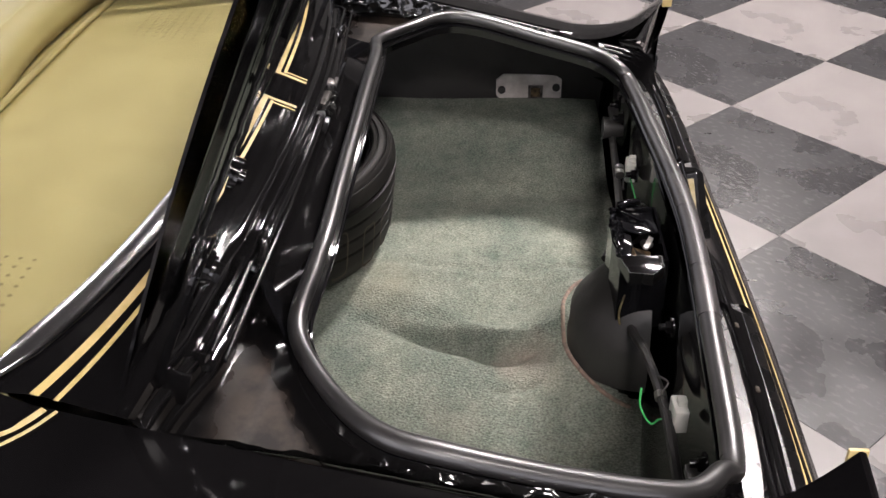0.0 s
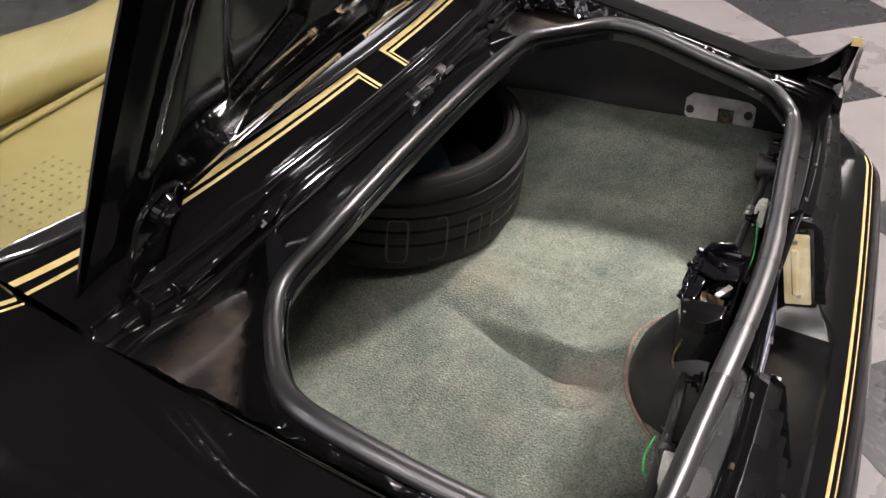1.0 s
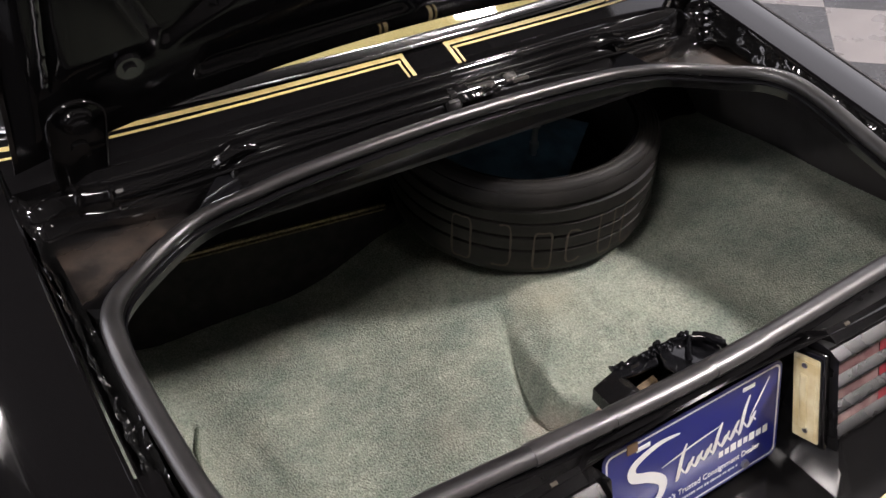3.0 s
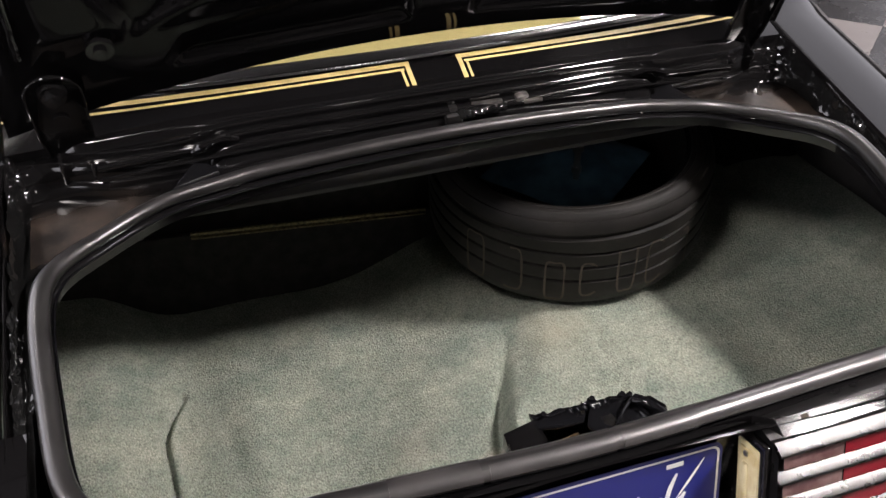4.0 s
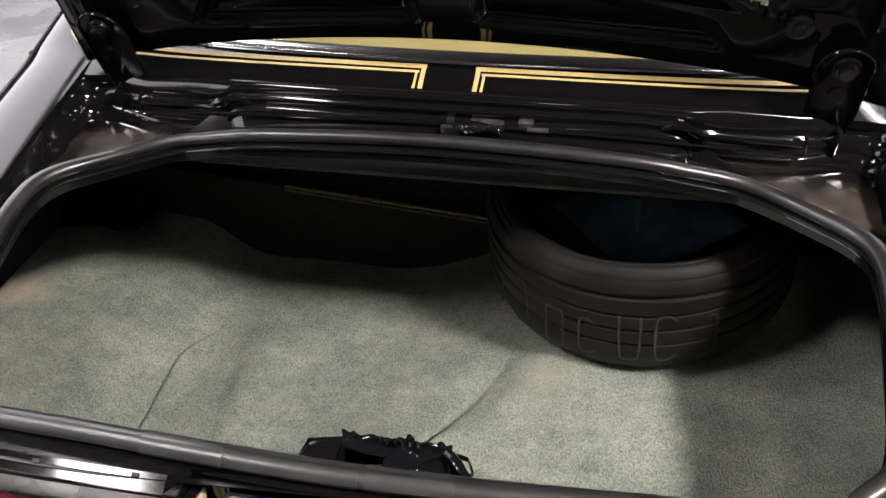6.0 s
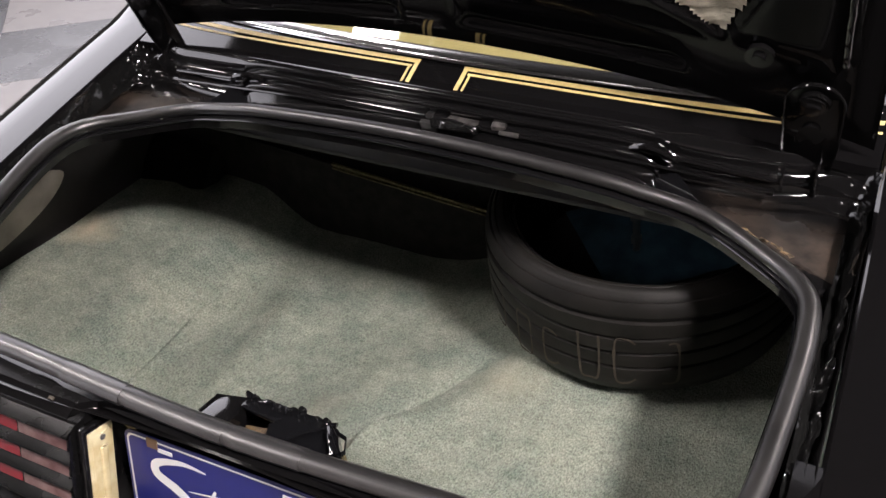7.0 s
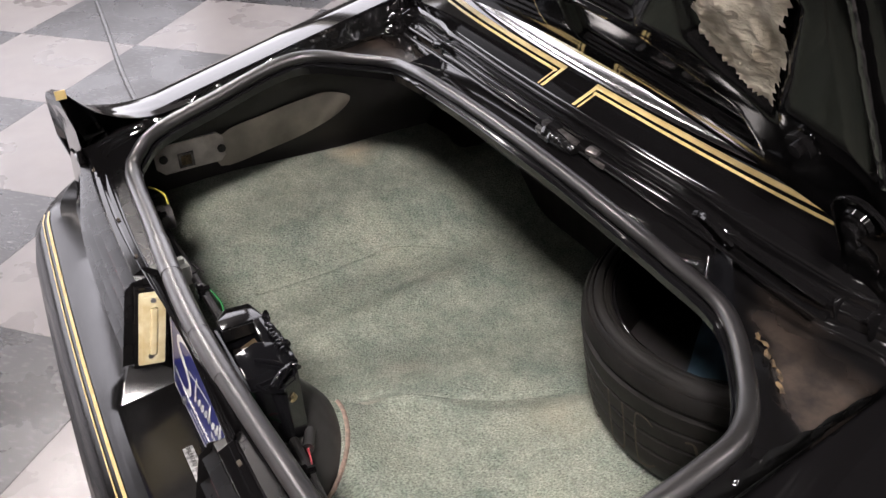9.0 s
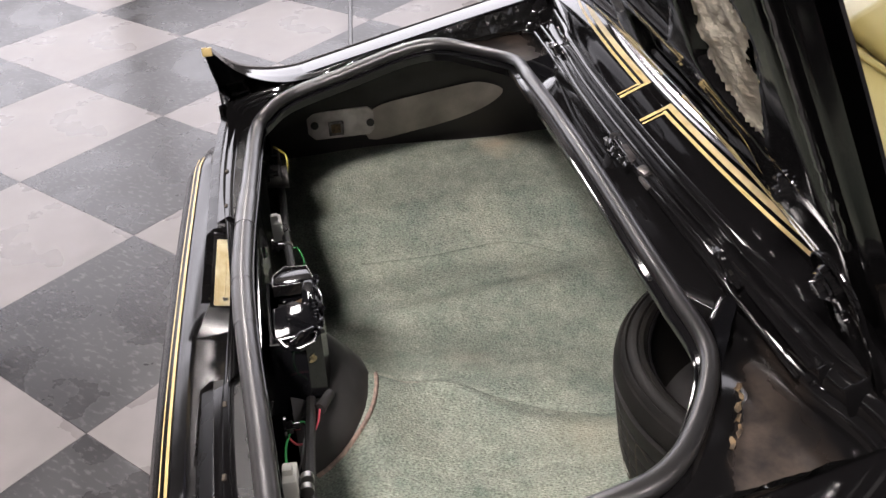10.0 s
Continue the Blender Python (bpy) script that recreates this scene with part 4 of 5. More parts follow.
part("latch_link", tube([Vector((0.046, 0.050, 0.7215)), Vector((0.062, 0.068, 0.7225)), Vector((0.082, 0.086, 0.721))], 0.0028, 8), GLOSS, lt)
part("latch_spring", tube([Vector((0.000 + 0.0013 * k, 0.0885 + 0.0048 * math.cos(k * 0.9), 0.7225 + 0.0048 * math.sin(k * 0.9))) for k in range(44)], 0.0014, 6), GLOSS, lt, "black wire spring")
part("latch_ridge", crumple([Vector((-0.044 + 0.004 * k, 0.0945 + 0.002 * math.sin(k * 0.8), 0.7195)) for k in range(34)], 0.0042, 0.004, 3), GLOSS, lt, "lumpy glossy front ridge")
part("latch_flap", crumple([Vector((0.086 + 0.005 * k, 0.082 - 0.006 * k, 0.722 + 0.003 * math.sin(k))) for k in range(6)], 0.0065, 0.003, 8), GLOSS, lt, "bent shiny flap")
for x, y, z, r in ((0.1005, 0.078, 0.688, 0.0045), (-0.030, 0.094, 0.7225, 0.0035), (0.036, 0.099, 0.7225, 0.004), (0.074, 0.094, 0.7225, 0.004), (0.052, 0.056, 0.719, 0.0035)):
    part("latch_bolt", merge(disc(r, 0.008, pose(x, y, z, 20), 6), disc(r * 1.5, 0.002, pose(x, y, z - 0.003, 20), 12)), YEDGE if x == 0.1005 else GLOSS, lt, "yellowed brass bolt" if x == 0.1005 else "black painted bolt")
part("hanging_wire", tube(spline([(-0.046, 0.080, 0.660), (-0.062, 0.090, 0.630), (-0.058, 0.086, 0.600), (-0.040, 0.080, 0.590)], 6), 0.0016), YEDGE, lt, "thin faded yellow wire")

# wires and connectors along the tail wall


def connector(x, y, z, turn):
    c = part("wire_connector", merge(block(0.034, 0.018, 0.036, pose(x, y, z, 0, 0, turn), 0.003), block(0.012, 0.012, 0.010, pose(x, y - 0.002, z + 0.022, 0, 0, turn), 0.002)), WHITE, car, "white plastic wiring connector")
    part("socket", block(0.012, 0.004, 0.010, pose(x, y + 0.0095, z - 0.004, 0, 0, turn), 0.001), DARK, c)
    return c


for x, y, z, turn, green, grey in (
        (-0.306, 0.042, 0.655, 4, [(0.0, 0.008, -0.010), (0.021, 0.018, -0.030), (0.018, 0.030, -0.035), (0.056, 0.038, -0.040), (0.086, 0.033, -0.035)], [(0.006, 0.010, -0.006), (0.022, 0.020, 0.010), (0.030, 0.012, 0.026), (0.050, 0.022, 0.020)]),
        (0.307, 0.036, 0.669, -4, [(-0.010, 0.002, -0.006), (-0.060, -0.006, -0.030), (-0.105, -0.006, -0.040), (-0.140, 0.006, -0.040), (-0.150, 0.020, -0.045), (-0.145, 0.024, -0.060)], [(-0.012, 0.008, -0.004), (-0.040, 0.016, 0.002), (-0.070, 0.020, 0.000)])):
    c = connector(x, y, z, turn)
    part("green_wire", tube(spline([(x + a, y + b, z + d) for a, b, d in green], 6), 0.0015), GREEN, c)
    part("grey_wire", tube(spline([(x + a, y + b, z + d) for a, b, d in grey], 6), 0.0013), DARK, c)
part("pink_wire", tube(spline([(0.172, 0.030, 0.622), (0.188, 0.042, 0.616), (0.186, 0.057, 0.616), (0.158, 0.073, 0.618), (0.134, 0.078, 0.622)], 6), 0.0015), PINK, car, "pink wire loop")
for a, b, r in (((0.134, 0.078, 0.622), (0.098, 0.095, 0.616), 0.0075), ((0.150, 0.058, 0.618), (0.112, 0.066, 0.614), 0.0065)):
    part("bulb_socket", merge(tube([Vector(a), Vector(b)], r, 12), tube([Vector(a), Vector(a).lerp(Vector(b), 0.18)], r * 1.15, 12)), DARK, car, "dark rubber bulb socket")
part("yellow_wire", tube(spline([(-0.53, 0.05, 0.70), (-0.51, 0.07, 0.69), (-0.495, 0.07, 0.665), (-0.505, 0.06, 0.64), (-0.52, 0.05, 0.62)], 6), 0.002), YELLOW, car, "yellow wire")
part("harness", tube(spline([(-0.60, 0.05, 0.66), (-0.45, 0.055, 0.635), (-0.3, 0.055, 0.645), (-0.16, 0.062, 0.63), (-0.05, 0.07, 0.60), (0.1, 0.068, 0.62), (0.22, 0.06, 0.63), (0.34, 0.055, 0.64), (0.5, 0.05, 0.65)], 8), 0.007, 8), DARK, car, "black taped wiring harness")
for x, y, z in ((-0.26, 0.057, 0.643), (0.300, 0.055, 0.664), (0.318, 0.054, 0.664)):
    part("harness_band", disc(0.0085, 0.010, pose(x, y, z, 0, 80), 12), STEEL, car, "bright metal harness band")
for x in (-0.50, -0.43, -0.18, 0.24, 0.46, 0.52):
    st = part("lamp_stud", merge(disc(0.009, 0.010, pose(x, 0.040, 0.696, 90), 6), disc(0.005, 0.016, pose(x, 0.046, 0.696, 90), 10), disc(0.014, 0.003, pose(x, 0.036, 0.696, 90), 16)), BLACK, car, "black lamp fixing stud")
for x in (-0.47, 0.48):
    part("lamp_socket", merge(disc(0.022, 0.04, pose(x, 0.050, 0.665, 90), 18, 0.016), block(0.05, 0.02, 0.012, pose(x + 0.02, 0.048, 0.685), 0.003)), DARK, car, "black bulb socket")

# ---- spare tyre ----
spare = empty("spare_tyre", "black narrow spare tyre lying flat on carpet", "tyre", (0.293, 0.731, 0.545))
spare.rotation_euler = (radians(6.9), radians(-2.7), 0)
R = 0.25
SEC = [(0.202, 0.02), (0.204, 0.006), (0.212, -0.001), (0.224, 0.006), (0.240, 0.022), (0.2475, 0.040)]
z = 0.050
while z < 0.158:
    SEC += [(R - 0.0005, z), (R, z + 0.004), (R, z + 0.019), (R - 0.0005, z + 0.022), (R - 0.006, z + 0.0235), (R - 0.006, z + 0.0265)]
    z += 0.028
SEC += [(0.2485, 0.168), (0.2455, 0.180), (0.2405, 0.187), (0.2370, 0.1865), (0.2345, 0.191), (0.2315, 0.1935), (0.2295, 0.1905), (0.227, 0.1940), (0.2215, 0.1960), (0.2170, 0.1960), (0.2150, 0.1925), (0.2130, 0.1945), (0.208, 0.1935), (0.2045, 0.188), (0.203, 0.178), (0.202, 0.1)]


WIDER, TALLER = 1.02, 1.055


def tyre(u, v):
    r, h = SEC[round(v * len(SEC)) % len(SEC)]
    r, h = r * WIDER, h * TALLER
    a = math.tau * u
    sag = 0.004 * math.sin(3 * a) if h > 0.15 else 0
    return Vector((r * math.cos(a), r * math.sin(a), h + sag))


tr = part("tyre", sheet(tyre, 96, len(SEC), True, True, flip=True), TYRE, spare)
ZERO = [(0.5, 0), (0.05, 0.04), (0, 0.5), (0.05, 0.96), (0.5, 1), (0.95, 0.96), (1, 0.5), (0.95, 0.04)]
GLYPHS = {"round": (ZERO, True), "open": ([(1, 0.1), (0.6, 0), (0.1, 0.04), (0, 0.5), (0.1, 0.96), (0.6, 1), (1, 0.9)], False), "cup": ([(0, 1), (0, 0.5), (0.1, 0.04), (0.5, 0), (0.9, 0.04), (1, 0.5), (1, 1)], False), "hook": ([(0.4, 1), (0.9, 0.97), (1, 0.5), (0.9, 0.04), (0.1, 0)], False)}
for a0, da, z0, z1, kind in ((-155, 8, 0.045, 0.135, "round"), (-139, 8, 0.045, 0.135, "hook"), (-122, 7, 0.04, 0.12, "round"), (-109, 6, 0.05, 0.12, "open"), (-95, 7, 0.05, 0.14, "cup"), (-83, 7, 0.05, 0.14, "open"), (-68, 6, 0.05, 0.13, "hook")):
    ctrl, shut = GLYPHS[kind]
    line = spline([(a0 + da * u, z0 + (z1 - z0) * v, 0) for u, v in ctrl], 6, shut)
    mk = bmesh.new()
    row = []
    for k in range(len(line)):
        nx, pv = (line[(k + 1) % len(line)], line[k - 1]) if shut else (line[min(k + 1, len(line) - 1)], line[max(k - 1, 0)])
        deg = math.degrees(1 / R)
        t = Vector(((nx.x - pv.x) / deg, nx.y - pv.y, 0)).normalized()
        worn = 0.0019 + 0.0014 * noise.noise(Vector((line[k].x * 0.7, line[k].y * 60, a0)))
        pair = []
        for s in (-1, 1):
            a, zz = radians(line[k].x - s * t.y * worn * deg), line[k].y + s * t.x * worn
            pair.append(mk.verts.new(((R * WIDER + 0.0012) * math.cos(a), (R * WIDER + 0.0012) * math.sin(a), zz)))
        row.append(pair)
    for k in range(len(row) if shut else len(row) - 1):
        (a, b), (d, e) = row[k], row[(k + 1) % len(row)]
        mk.faces.new((a, b, e, d))
    part("stencil_mark", mk, CHALK, tr, "faint brown stencilled outline")
wd = part("wheel", merge(disc(0.207, 0.004, pose(0, 0, 0.050), 48), disc(0.055, 0.03, pose(0, 0, 0.07), 28, 0.04)), DARK, spare, "black steel wheel with thin rim lip")
part("rim_lip", tube([Vector((0.2065 * math.cos(math.tau * k / 64), 0.2065 * math.sin(math.tau * k / 64), 0.194)) for k in range(64)], 0.004, 8, True), JAMB, wd, "thin glossy rim lip")
db = sheet(lambda u, v: Vector(((u - 0.5) * 0.235, (v - 0.5) * 0.235, 0.03 * (1 - (2 * u - 1) ** 2) * (1 - (2 * v - 1) ** 2) + 0.004 * noise.noise(Vector((u * 5, v * 5, 2))))), 20, 20)
db.transform(pose(0.012, 0.030, 0.105, 0, 0, 38))
part("centre_cover", db, NAVY, spare, "dark blue folded cover over the hub")
part("hold_down_bolt", merge(disc(0.006, 0.075, pose(0, -0.035, 0.15), 12), disc(0.009, 0.014, pose(0, -0.035, 0.145), 6), disc(0.010, 0.008, pose(0, -0.035, 0.19), 12)), STEEL, spare, "steel hold-down bolt")

# ---- tail: lamps, plate and bumper ----


def bow(x):
    """How far the tail curves forward, and rises, towards its ends."""
    a = abs(x)
    return 0.0414 * (a / 0.92) ** 1.77 + 0.10 * max(0.0, (a - 0.76) / 0.16) ** 2, 0.0566 * a * a


def bumper(u, v):
    x = -0.92 + 1.84 * u
    k = round(v * 10)
    y, z = [(-0.02, 0.606), (-0.076, 0.602), (-0.092, 0.572), (-0.122, 0.541), (-0.138, 0.5285), (-0.160, 0.5185), (-0.180, 0.497), (-0.194, 0.44), (-0.184, 0.33), (-0.14, 0.25), (0.0, 0.22)][k]
    if k < 4:
        # the tray below the licence plate, with a raised lip
        s = smooth((0.212 - abs(x)) / 0.022)
        ty, tz = [(0.0, 0.548), (-0.114, 0.537), (-0.122, 0.541), (-0.131, 0.5335)][k]
        y, z = y + (ty - y) * s, z + (tz - z) * s
    f, up = bow(x)
    return Vector((x, y + f, z + up * (k > 2)))


part("bumper", sheet(bumper, 92, 10, flip=True), BUMPER, car, "satin black rear bumper cover")
stripe = [Vector((x, -0.1495 + bow(x)[0], 0.5248 + bow(x)[1])) for x in (-0.80 + 1.6 * i / 60 for i in range(61))]
part("pinstripe", ribbon(stripe, 0.0058, lambda i: Vector((0, 0.88, 0.44))), GOLD, car, "gold pinstripe", smooth=False)
stripe = [p + Vector((0, -0.010, -0.0045)) for p in stripe]
part("pinstripe", ribbon(stripe, 0.0025, lambda i: Vector((0, 0.88, 0.44))), GOLD, car, "gold pinstripe", smooth=False)


def valance(u, v):
    x = -0.61 + 1.22 * u
    prof = [(-0.026, 0.7505), (-0.046, 0.7405), (-0.047, 0.728), (-0.034, 0.722), (-0.010, 0.718), (-0.022, 0.66), (-0.042, 0.575), (-0.046, 0.55)]
    k = round(v * 7)
    y, z = prof[k]
    y += ((-0.011 if k < 2 else -0.003) - y) * smooth((0.20 - abs(x)) / 0.02)
    return Vector((x, y + 0.02 * abs(x / 0.6) ** 4, z))


part("tail_panel", sheet(valance, 60, 7, flip=True), BLACK, car, "black tail panel with stepped lip")


def lamp_frame(side):
    """The housing: a deep frame whose face leans back towards the top."""
    top, bot = (-0.046, 0.737), (-0.078, 0.602)

    def at(x, f, d=0.0):
        return Vector((side * x, top[0] + (bot[0] - top[0]) * f + d + 0.05 * (x / 0.76) ** 5, top[1] + (bot[1] - top[1]) * f))
    bm = bmesh.new()
    body = sheet(lambda u, v: at(0.186 + 0.515 * u, (-0.06, -0.03, 1.03, 1.06)[round(v * 3)], (0.055, 0.0, 0.0, 0.055)[round(v * 3)]), 30, 3, flip=side > 0)
    ends = bmesh.new()
    for x in (0.186, 0.701):
        ends.faces.new([ends.verts.new(at(x, f, d)) for f, d in ((-0.06, 0.055), (-0.03, -0.006), (0.05, -0.0165), (1.0, -0.0165), (1.06, 0.055))])
    bm.free()
    return merge(body, ends), at


for side in (-1, 1):
    bm, at = lamp_frame(side)
    tl = part("taillight", bm, SATIN, car, "black slatted tail lamp with red lenses")
    for k in range(4):
        f0 = -0.01 + 0.27 * k
        part("slat", sheet(lambda u, v: at(0.192 + 0.50 * u, f0 + (0.0, 0.062, 0.075, 0.095, 0.10)[round(v * 4)], (0.004, -0.0125, -0.0140, -0.0130, 0.0)[round(v * 4)]), 24, 4, flip=side > 0), SATIN, tl)
    for k in range(3):
        f0 = 0.10 + 0.27 * k
        part("red_lens", sheet(lambda u, v: at(0.285 + 0.405 * u, f0 + 0.165 * v, -0.005), 20, 1, flip=side > 0), RED, tl, "dark red lens strip")
        part("clear_lens", sheet(lambda u, v: at(0.202 + 0.081 * u, f0 + 0.165 * v, -0.005), 6, 1, flip=side > 0), SMOKE, tl, "cloudy pinkish reversing lens")
    ll = part("licence_lamp", merge(block(0.010, 0.052, 0.142, pose(side * 0.181, -0.041, 0.662, -12), 0.003), block(0.006, 0.044, 0.132, pose(side * 0.177, -0.041, 0.662, -12), 0.002)), JAMB, tl)
    part("lamp_lens", merge(block(0.006, 0.040, 0.127, pose(side * 0.1745, -0.041, 0.662, -12), 0.003), block(0.005, 0.031, 0.114, pose(side * 0.1728, -0.041, 0.662, -12), 0.002)), CREAM, ll, "yellowed cream lamp lens")
    part("lens_bulge", block(0.006, 0.012, 0.084, pose(side * 0.1705, -0.040, 0.658, -12), 0.004, 3), CREAM, ll)
    part("lens_screw", disc(0.004, 0.004, pose(side * 0.1705, -0.030, 0.712, 0, 90), 10), STEEL, ll)
    part("lens_screw", disc(0.004, 0.004, pose(side * 0.1705, -0.053, 0.617, 0, 90), 10), STEEL, ll)
    for x in (0.24, 0.36, 0.55):
        part("lip_clip", block(0.009, 0.005, 0.003, pose(side * x, -0.030, 0.7485, 20), 0.001), CHALK, car, "small dull clip under the lip")

# licence plate
PLATE = Matrix.Translation((0.0, -0.0186, 0.6422)) @ pose(0, 0, 0, 90 - 8, 0, 0.4)


def rounded(w, h, r, n=5):
    return [(sx * (w / 2 - r) + r * math.cos(a), sy * (h / 2 - r) + r * math.sin(a)) for sx, sy, a0 in ((1, 1, 0), (-1, 1, 90), (-1, -1, 180), (1, -1, 270)) for a in [radians(a0 + 90 * k / n) for k in range(n + 1)]]


plate = tagged(part("licence_plate", prism(rounded(0.305, 0.152, 0.012), 0.0015, None, 0), BLUE, None, smooth=False), "blue metal dealer plate with white script", "licence plate")
plate.matrix_basis = PLATE
ob, ib = rounded(0.297, 0.144, 0.010), rounded(0.291, 0.138, 0.008)
bm = bmesh.new()
o, q = ([bm.verts.new((x, y, 0.0022)) for x, y in l] for l in (ob, ib))
for i in range(len(o)):
    bm.faces.new((o[i - 1], o[i], q[i], q[i - 1]))
part("border", bm, INK, plate, "white border line", smooth=False)


def stroke(pts, r0, r1):
    """A brush stroke in the plate's plane, thick at its middle."""
    c = spline([(x, y, 0.0026) for x, y in pts], 8)
    bm = bmesh.new()
    row = []
    for i, p in enumerate(c):
        d = (c[min(i + 1, len(c) - 1)] - c[max(i - 1, 0)]).normalized()
        n = Vector((-d.y, d.x, 0)) * (r0 + (r1 - r0) * math.sin(math.pi * i / (len(c) - 1)))
        row.append((bm.verts.new(p - n), bm.verts.new(p + n)))
    for (a, b), (e, f) in zip(row, row[1:]):
        bm.faces.new((a, e, f, b))
    return bm


script = [stroke([(-0.030, 0.050), (-0.066, 0.052), (-0.104, 0.040), (-0.106, 0.022), (-0.078, 0.008), (-0.058, -0.010), (-0.066, -0.032), (-0.098, -0.040), (-0.136, -0.032)], 0.0012, 0.0075)]
for k in range(9):
    x, y = -0.036 + 0.0158 * k, -0.020 + 0.0022 * k
    h = (0.048, 0.019, 0.018, 0.018, 0.040, 0.018, 0.024, 0.052, 0.019)[k]
    script.append(stroke([(x, y), (x + 0.003, y + 0.002), (x + 0.010, y + h * 0.6), (x + 0.013 + 0.1 * h, y + h)], 0.0016, 0.0034))
# a thin wave ties the slanting strokes together
script.append(stroke([(-0.036 + 0.0079 * k, -0.018 + 0.0011 * k + (0.010 if k % 2 else 0.0)) for k in range(19)], 0.0012, 0.0016))
script.append(stroke([(0.094, 0.010), (0.112, 0.036), (0.128, 0.060)], 0.0006, 0.0018))
script.append(stroke([(-0.060, 0.012), (-0.010, 0.020), (0.040, 0.025)], 0.0006, 0.0016))
for b in script:
    part("brush_stroke", b, INK, plate, smooth=False)
bars = bmesh.new()
random.seed(4)
for x0, x1, y, h in ((0.040, 0.132, -0.022, 0.013), (-0.06, 0.075, -0.057, 0.0045)):
    x = x0
    while x < x1:
        w = random.uniform(0.55, 0.8) * h
        bmesh.ops.create_grid(bars, x_segments=1, y_segments=1, size=0.5, matrix=Matrix.Translation((x + w / 2, y, 0.0026)) @ Matrix.Diagonal((w, h * random.uniform(0.7, 1), 1, 1)))
        x += w + h * (0.22 if random.random() > 0.16 else 0.7)
part("print_bars", bars, INK, plate, "rows of small white print", smooth=False)["kind"] = "stuff"
for x, y in ((-0.09, -0.062), (0.09, -0.062)):
    part("plate_bolt", disc(0.006, 0.006, pose(x, y, 0.003), 8), STEEL, plate, "steel plate bolt")
for x in (-0.09, 0.09):
    part("slot", block(0.022, 0.006, 0.001, pose(x, 0.060, 0.0022), 0.0004), INK, plate)
part("tape", block(0.016, 0.014, 0.002, pose(-0.108, 0.068, 0.003), 0.0005), BROWN, plate, "brown bumper pad")

# fuel label on the recess floor
def words(text, size, mat, parent, m):
    tc = bpy.data.curves.new("words", "FONT")
    tc.body, tc.size, tc.align_x, tc.align_y = text, size, "CENTER", "CENTER"
    tc.extrude = 0.0003
    tmp = bpy.data.objects.new("words", tc)
    scene.collection.objects.link(tmp)
    me = bpy.data.meshes.new_from_object(tmp)
    bpy.data.objects.remove(tmp)
    me.materials.append(mat)
    wo = new("words", me)
    wo.parent = parent
    wo.matrix_basis = m
    return wo


words("The Nation's Trusted Consignment Dealer", 0.0125, INK, plate, pose(0.008, -0.044, 0.0026))
lb = part("fuel_label", block(0.088, 0.015, 0.001, pose(0.011, -0.050, 0.5446, 5.5), 0.0003), LABEL, car, "small white fuel label")
words("UNLEADED FUEL ONLY", 0.0088, DARK, lb, pose(0.011, -0.050, 0.5454, 5.5))

# rear wheels under the body
for side in (-1, 1):
    rw = part("rear_wheel", disc(0.20, 0.14, pose(side * 0.79, 1.05, 0.33, 0, 90), 40), STEEL, car, "silver rear wheel")
    sec = [(0.20, -0.10), (0.30, -0.115), (0.325, -0.10), (0.33, -0.06), (0.33, 0.06), (0.325, 0.10), (0.30, 0.115), (0.20, 0.10)]
    part("road_tyre", sheet(lambda u, v: Vector((side * 0.79 + sec[round(v * 8) % 8][1], 1.05 + sec[round(v * 8) % 8][0] * math.cos(math.tau * u), 0.33 + sec[round(v * 8) % 8][0] * math.sin(math.tau * u))), 48, 8, True, True), TYRE, rw, "black road tyre")

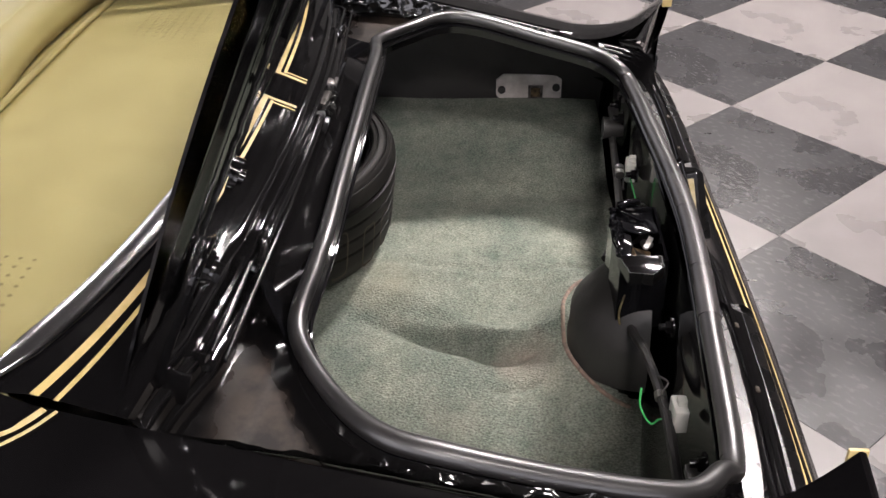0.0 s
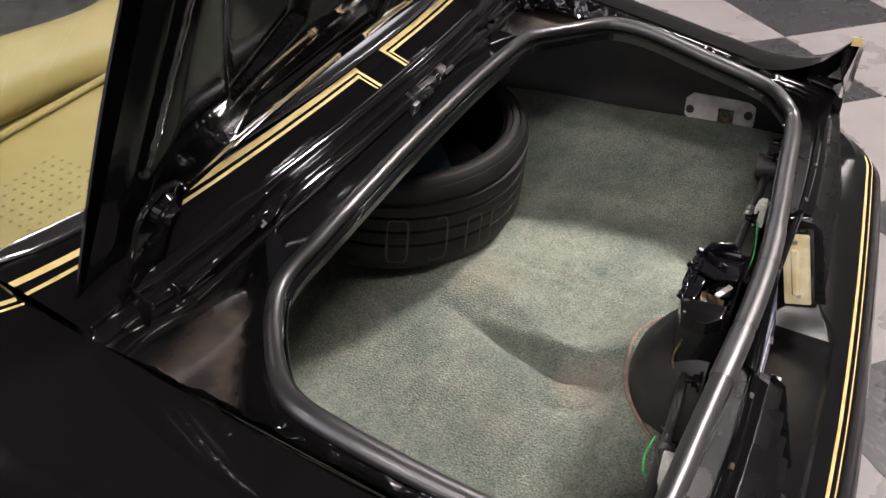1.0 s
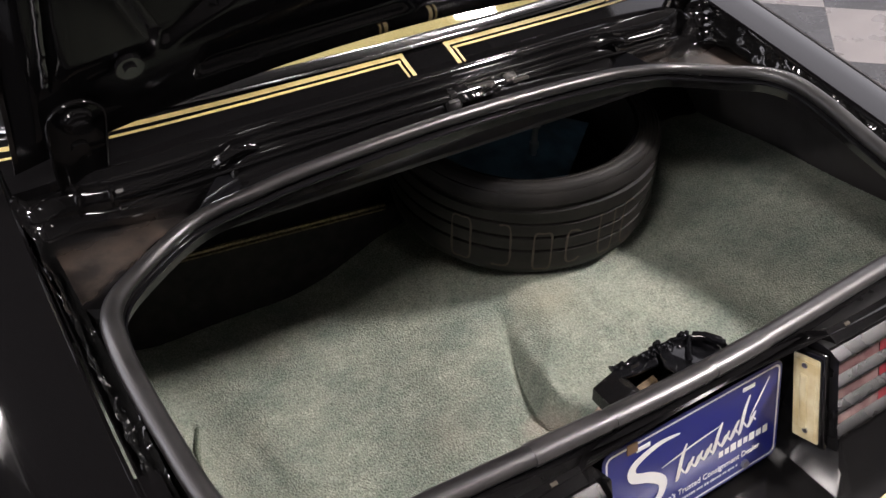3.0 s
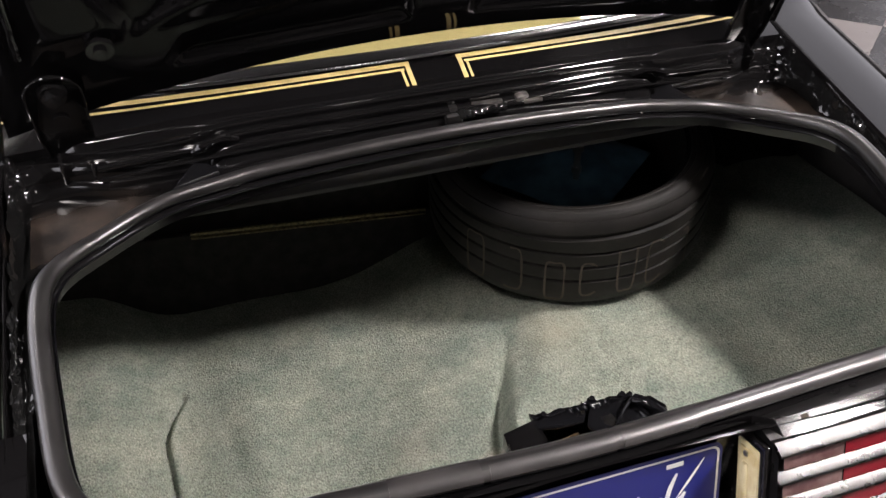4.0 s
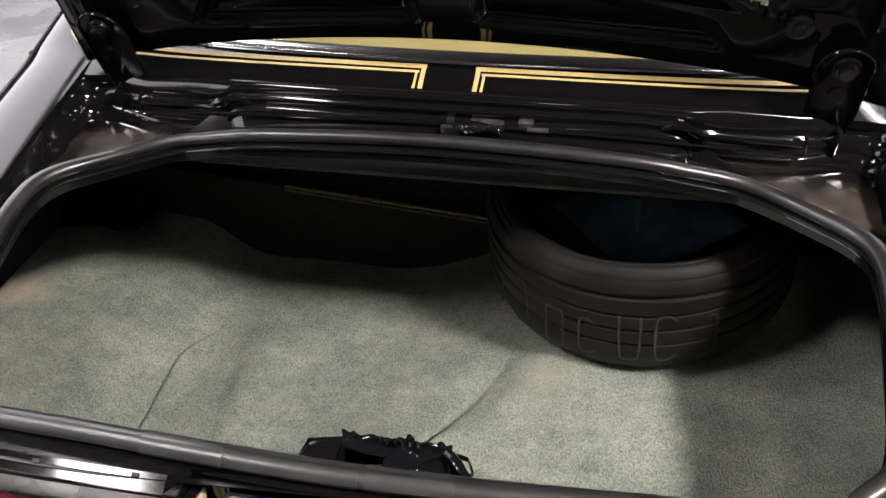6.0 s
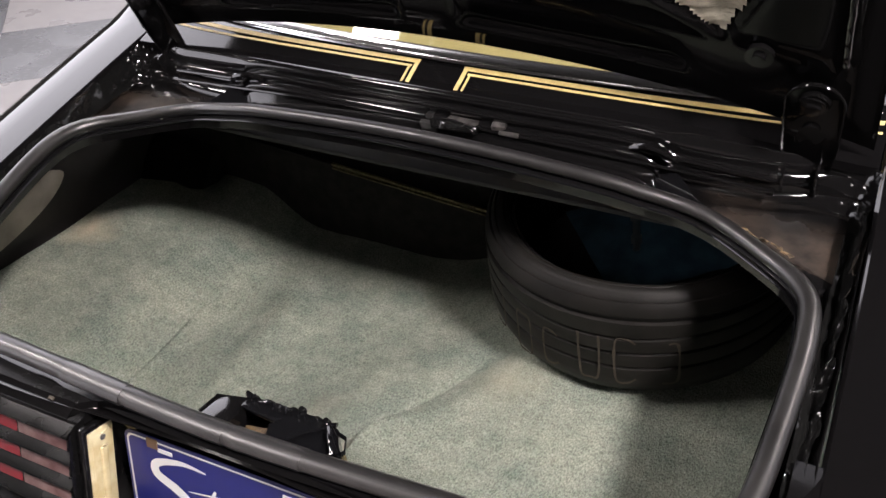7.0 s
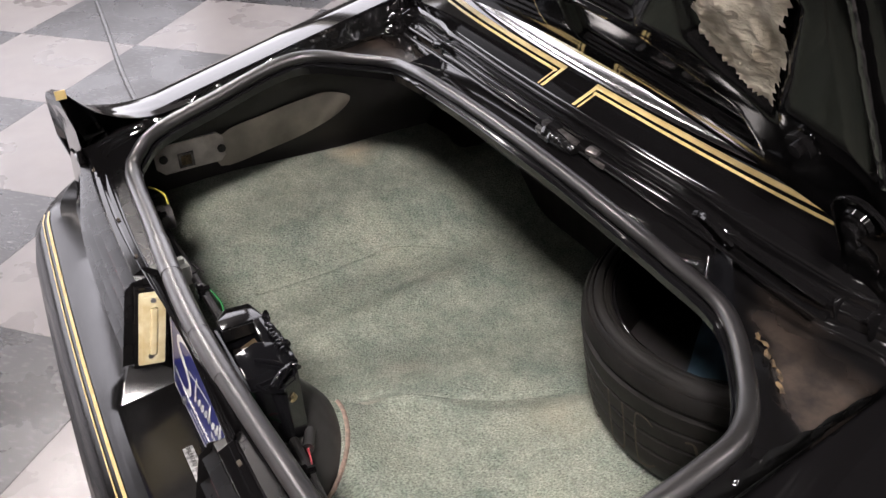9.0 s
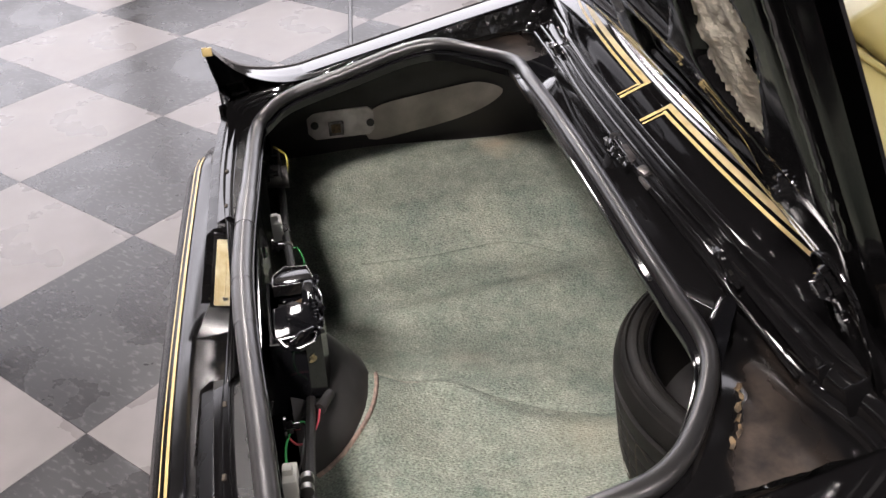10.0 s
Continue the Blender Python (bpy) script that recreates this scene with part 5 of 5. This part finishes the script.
# dark cable across the floor
cable = part("floor_cable", tube(spline([(-1.6, 0.36, 0.006), (-2.6, 0.36, 0.006), (-3.6, 0.45, 0.006), (-5.2, 0.6, 0.006)], 10), 0.010, 8, ry=0.005), RUBBER)
tagged(cable, "thin dark cable lying across the tiles", "cable")

# ---- floor tiles ----
SIDE = 0.610
GRID = pose(0.264, -0.505, 0, 0, 0, 42.6)
proto = {}
for dark in (0, 1):
    me = bpy.data.meshes.new("tile")
    b = block(SIDE - 0.0008, SIDE - 0.0008, 0.006, pose(0, 0, -0.003), 0.0005, 1)
    b.to_mesh(me)
    b.free()
    me.materials.append((TILE_LIGHT, TILE_DARK)[dark])
    proto[dark] = me
far = {0: bmesh.new(), 1: bmesh.new()}
for i in range(-20, 21):
    for j in range(-20, 21):
        c = GRID @ Vector(((i + 0.5) * SIDE, (j + 0.5) * SIDE, 0))
        m = GRID @ pose((i + 0.5) * SIDE, (j + 0.5) * SIDE, 0)
        if abs(c.x) < 5.2 and -3 < c.y < 4:
            t = new("tile", proto[(i + j) % 2 == 1])
            t.parent = floor
            t.matrix_basis = m
        elif abs(c.x) < 8 and -5.9 < c.y < 8.9:
            far[(i + j) % 2 == 1].from_mesh(proto[(i + j) % 2 == 1])
            far[(i + j) % 2 == 1].verts.ensure_lookup_table()
            n = len(proto[0].vertices)
            bmesh.ops.transform(far[(i + j) % 2 == 1], matrix=m, verts=far[(i + j) % 2 == 1].verts[-n:])
for dark in (0, 1):
    part("far_tiles", far[dark], (TILE_LIGHT, TILE_DARK)[dark], floor, smooth=False)["kind"] = "stuff"

# crumpled tape wound round the rods beside their clip
tape = [Vector((0.012 + 0.0035 * k, 0.5215 + 0.002 * noise.noise(Vector((k * 0.5, 0, 3))), 0.9125 + 0.00004 * k + 0.003 * noise.noise(Vector((k * 0.6, 5, 0))))) for k in range(22)]
tp = tube(tape, 0.008, 10, False, 0.006)
for v in tp.verts:
    v.co += Vector((noise.noise(v.co * 90), noise.noise(v.co * 110), noise.noise(v.co * 130))) * 0.0035
part("rod_tape", tp, SEALER, car, "crumpled glossy tape round the rods")
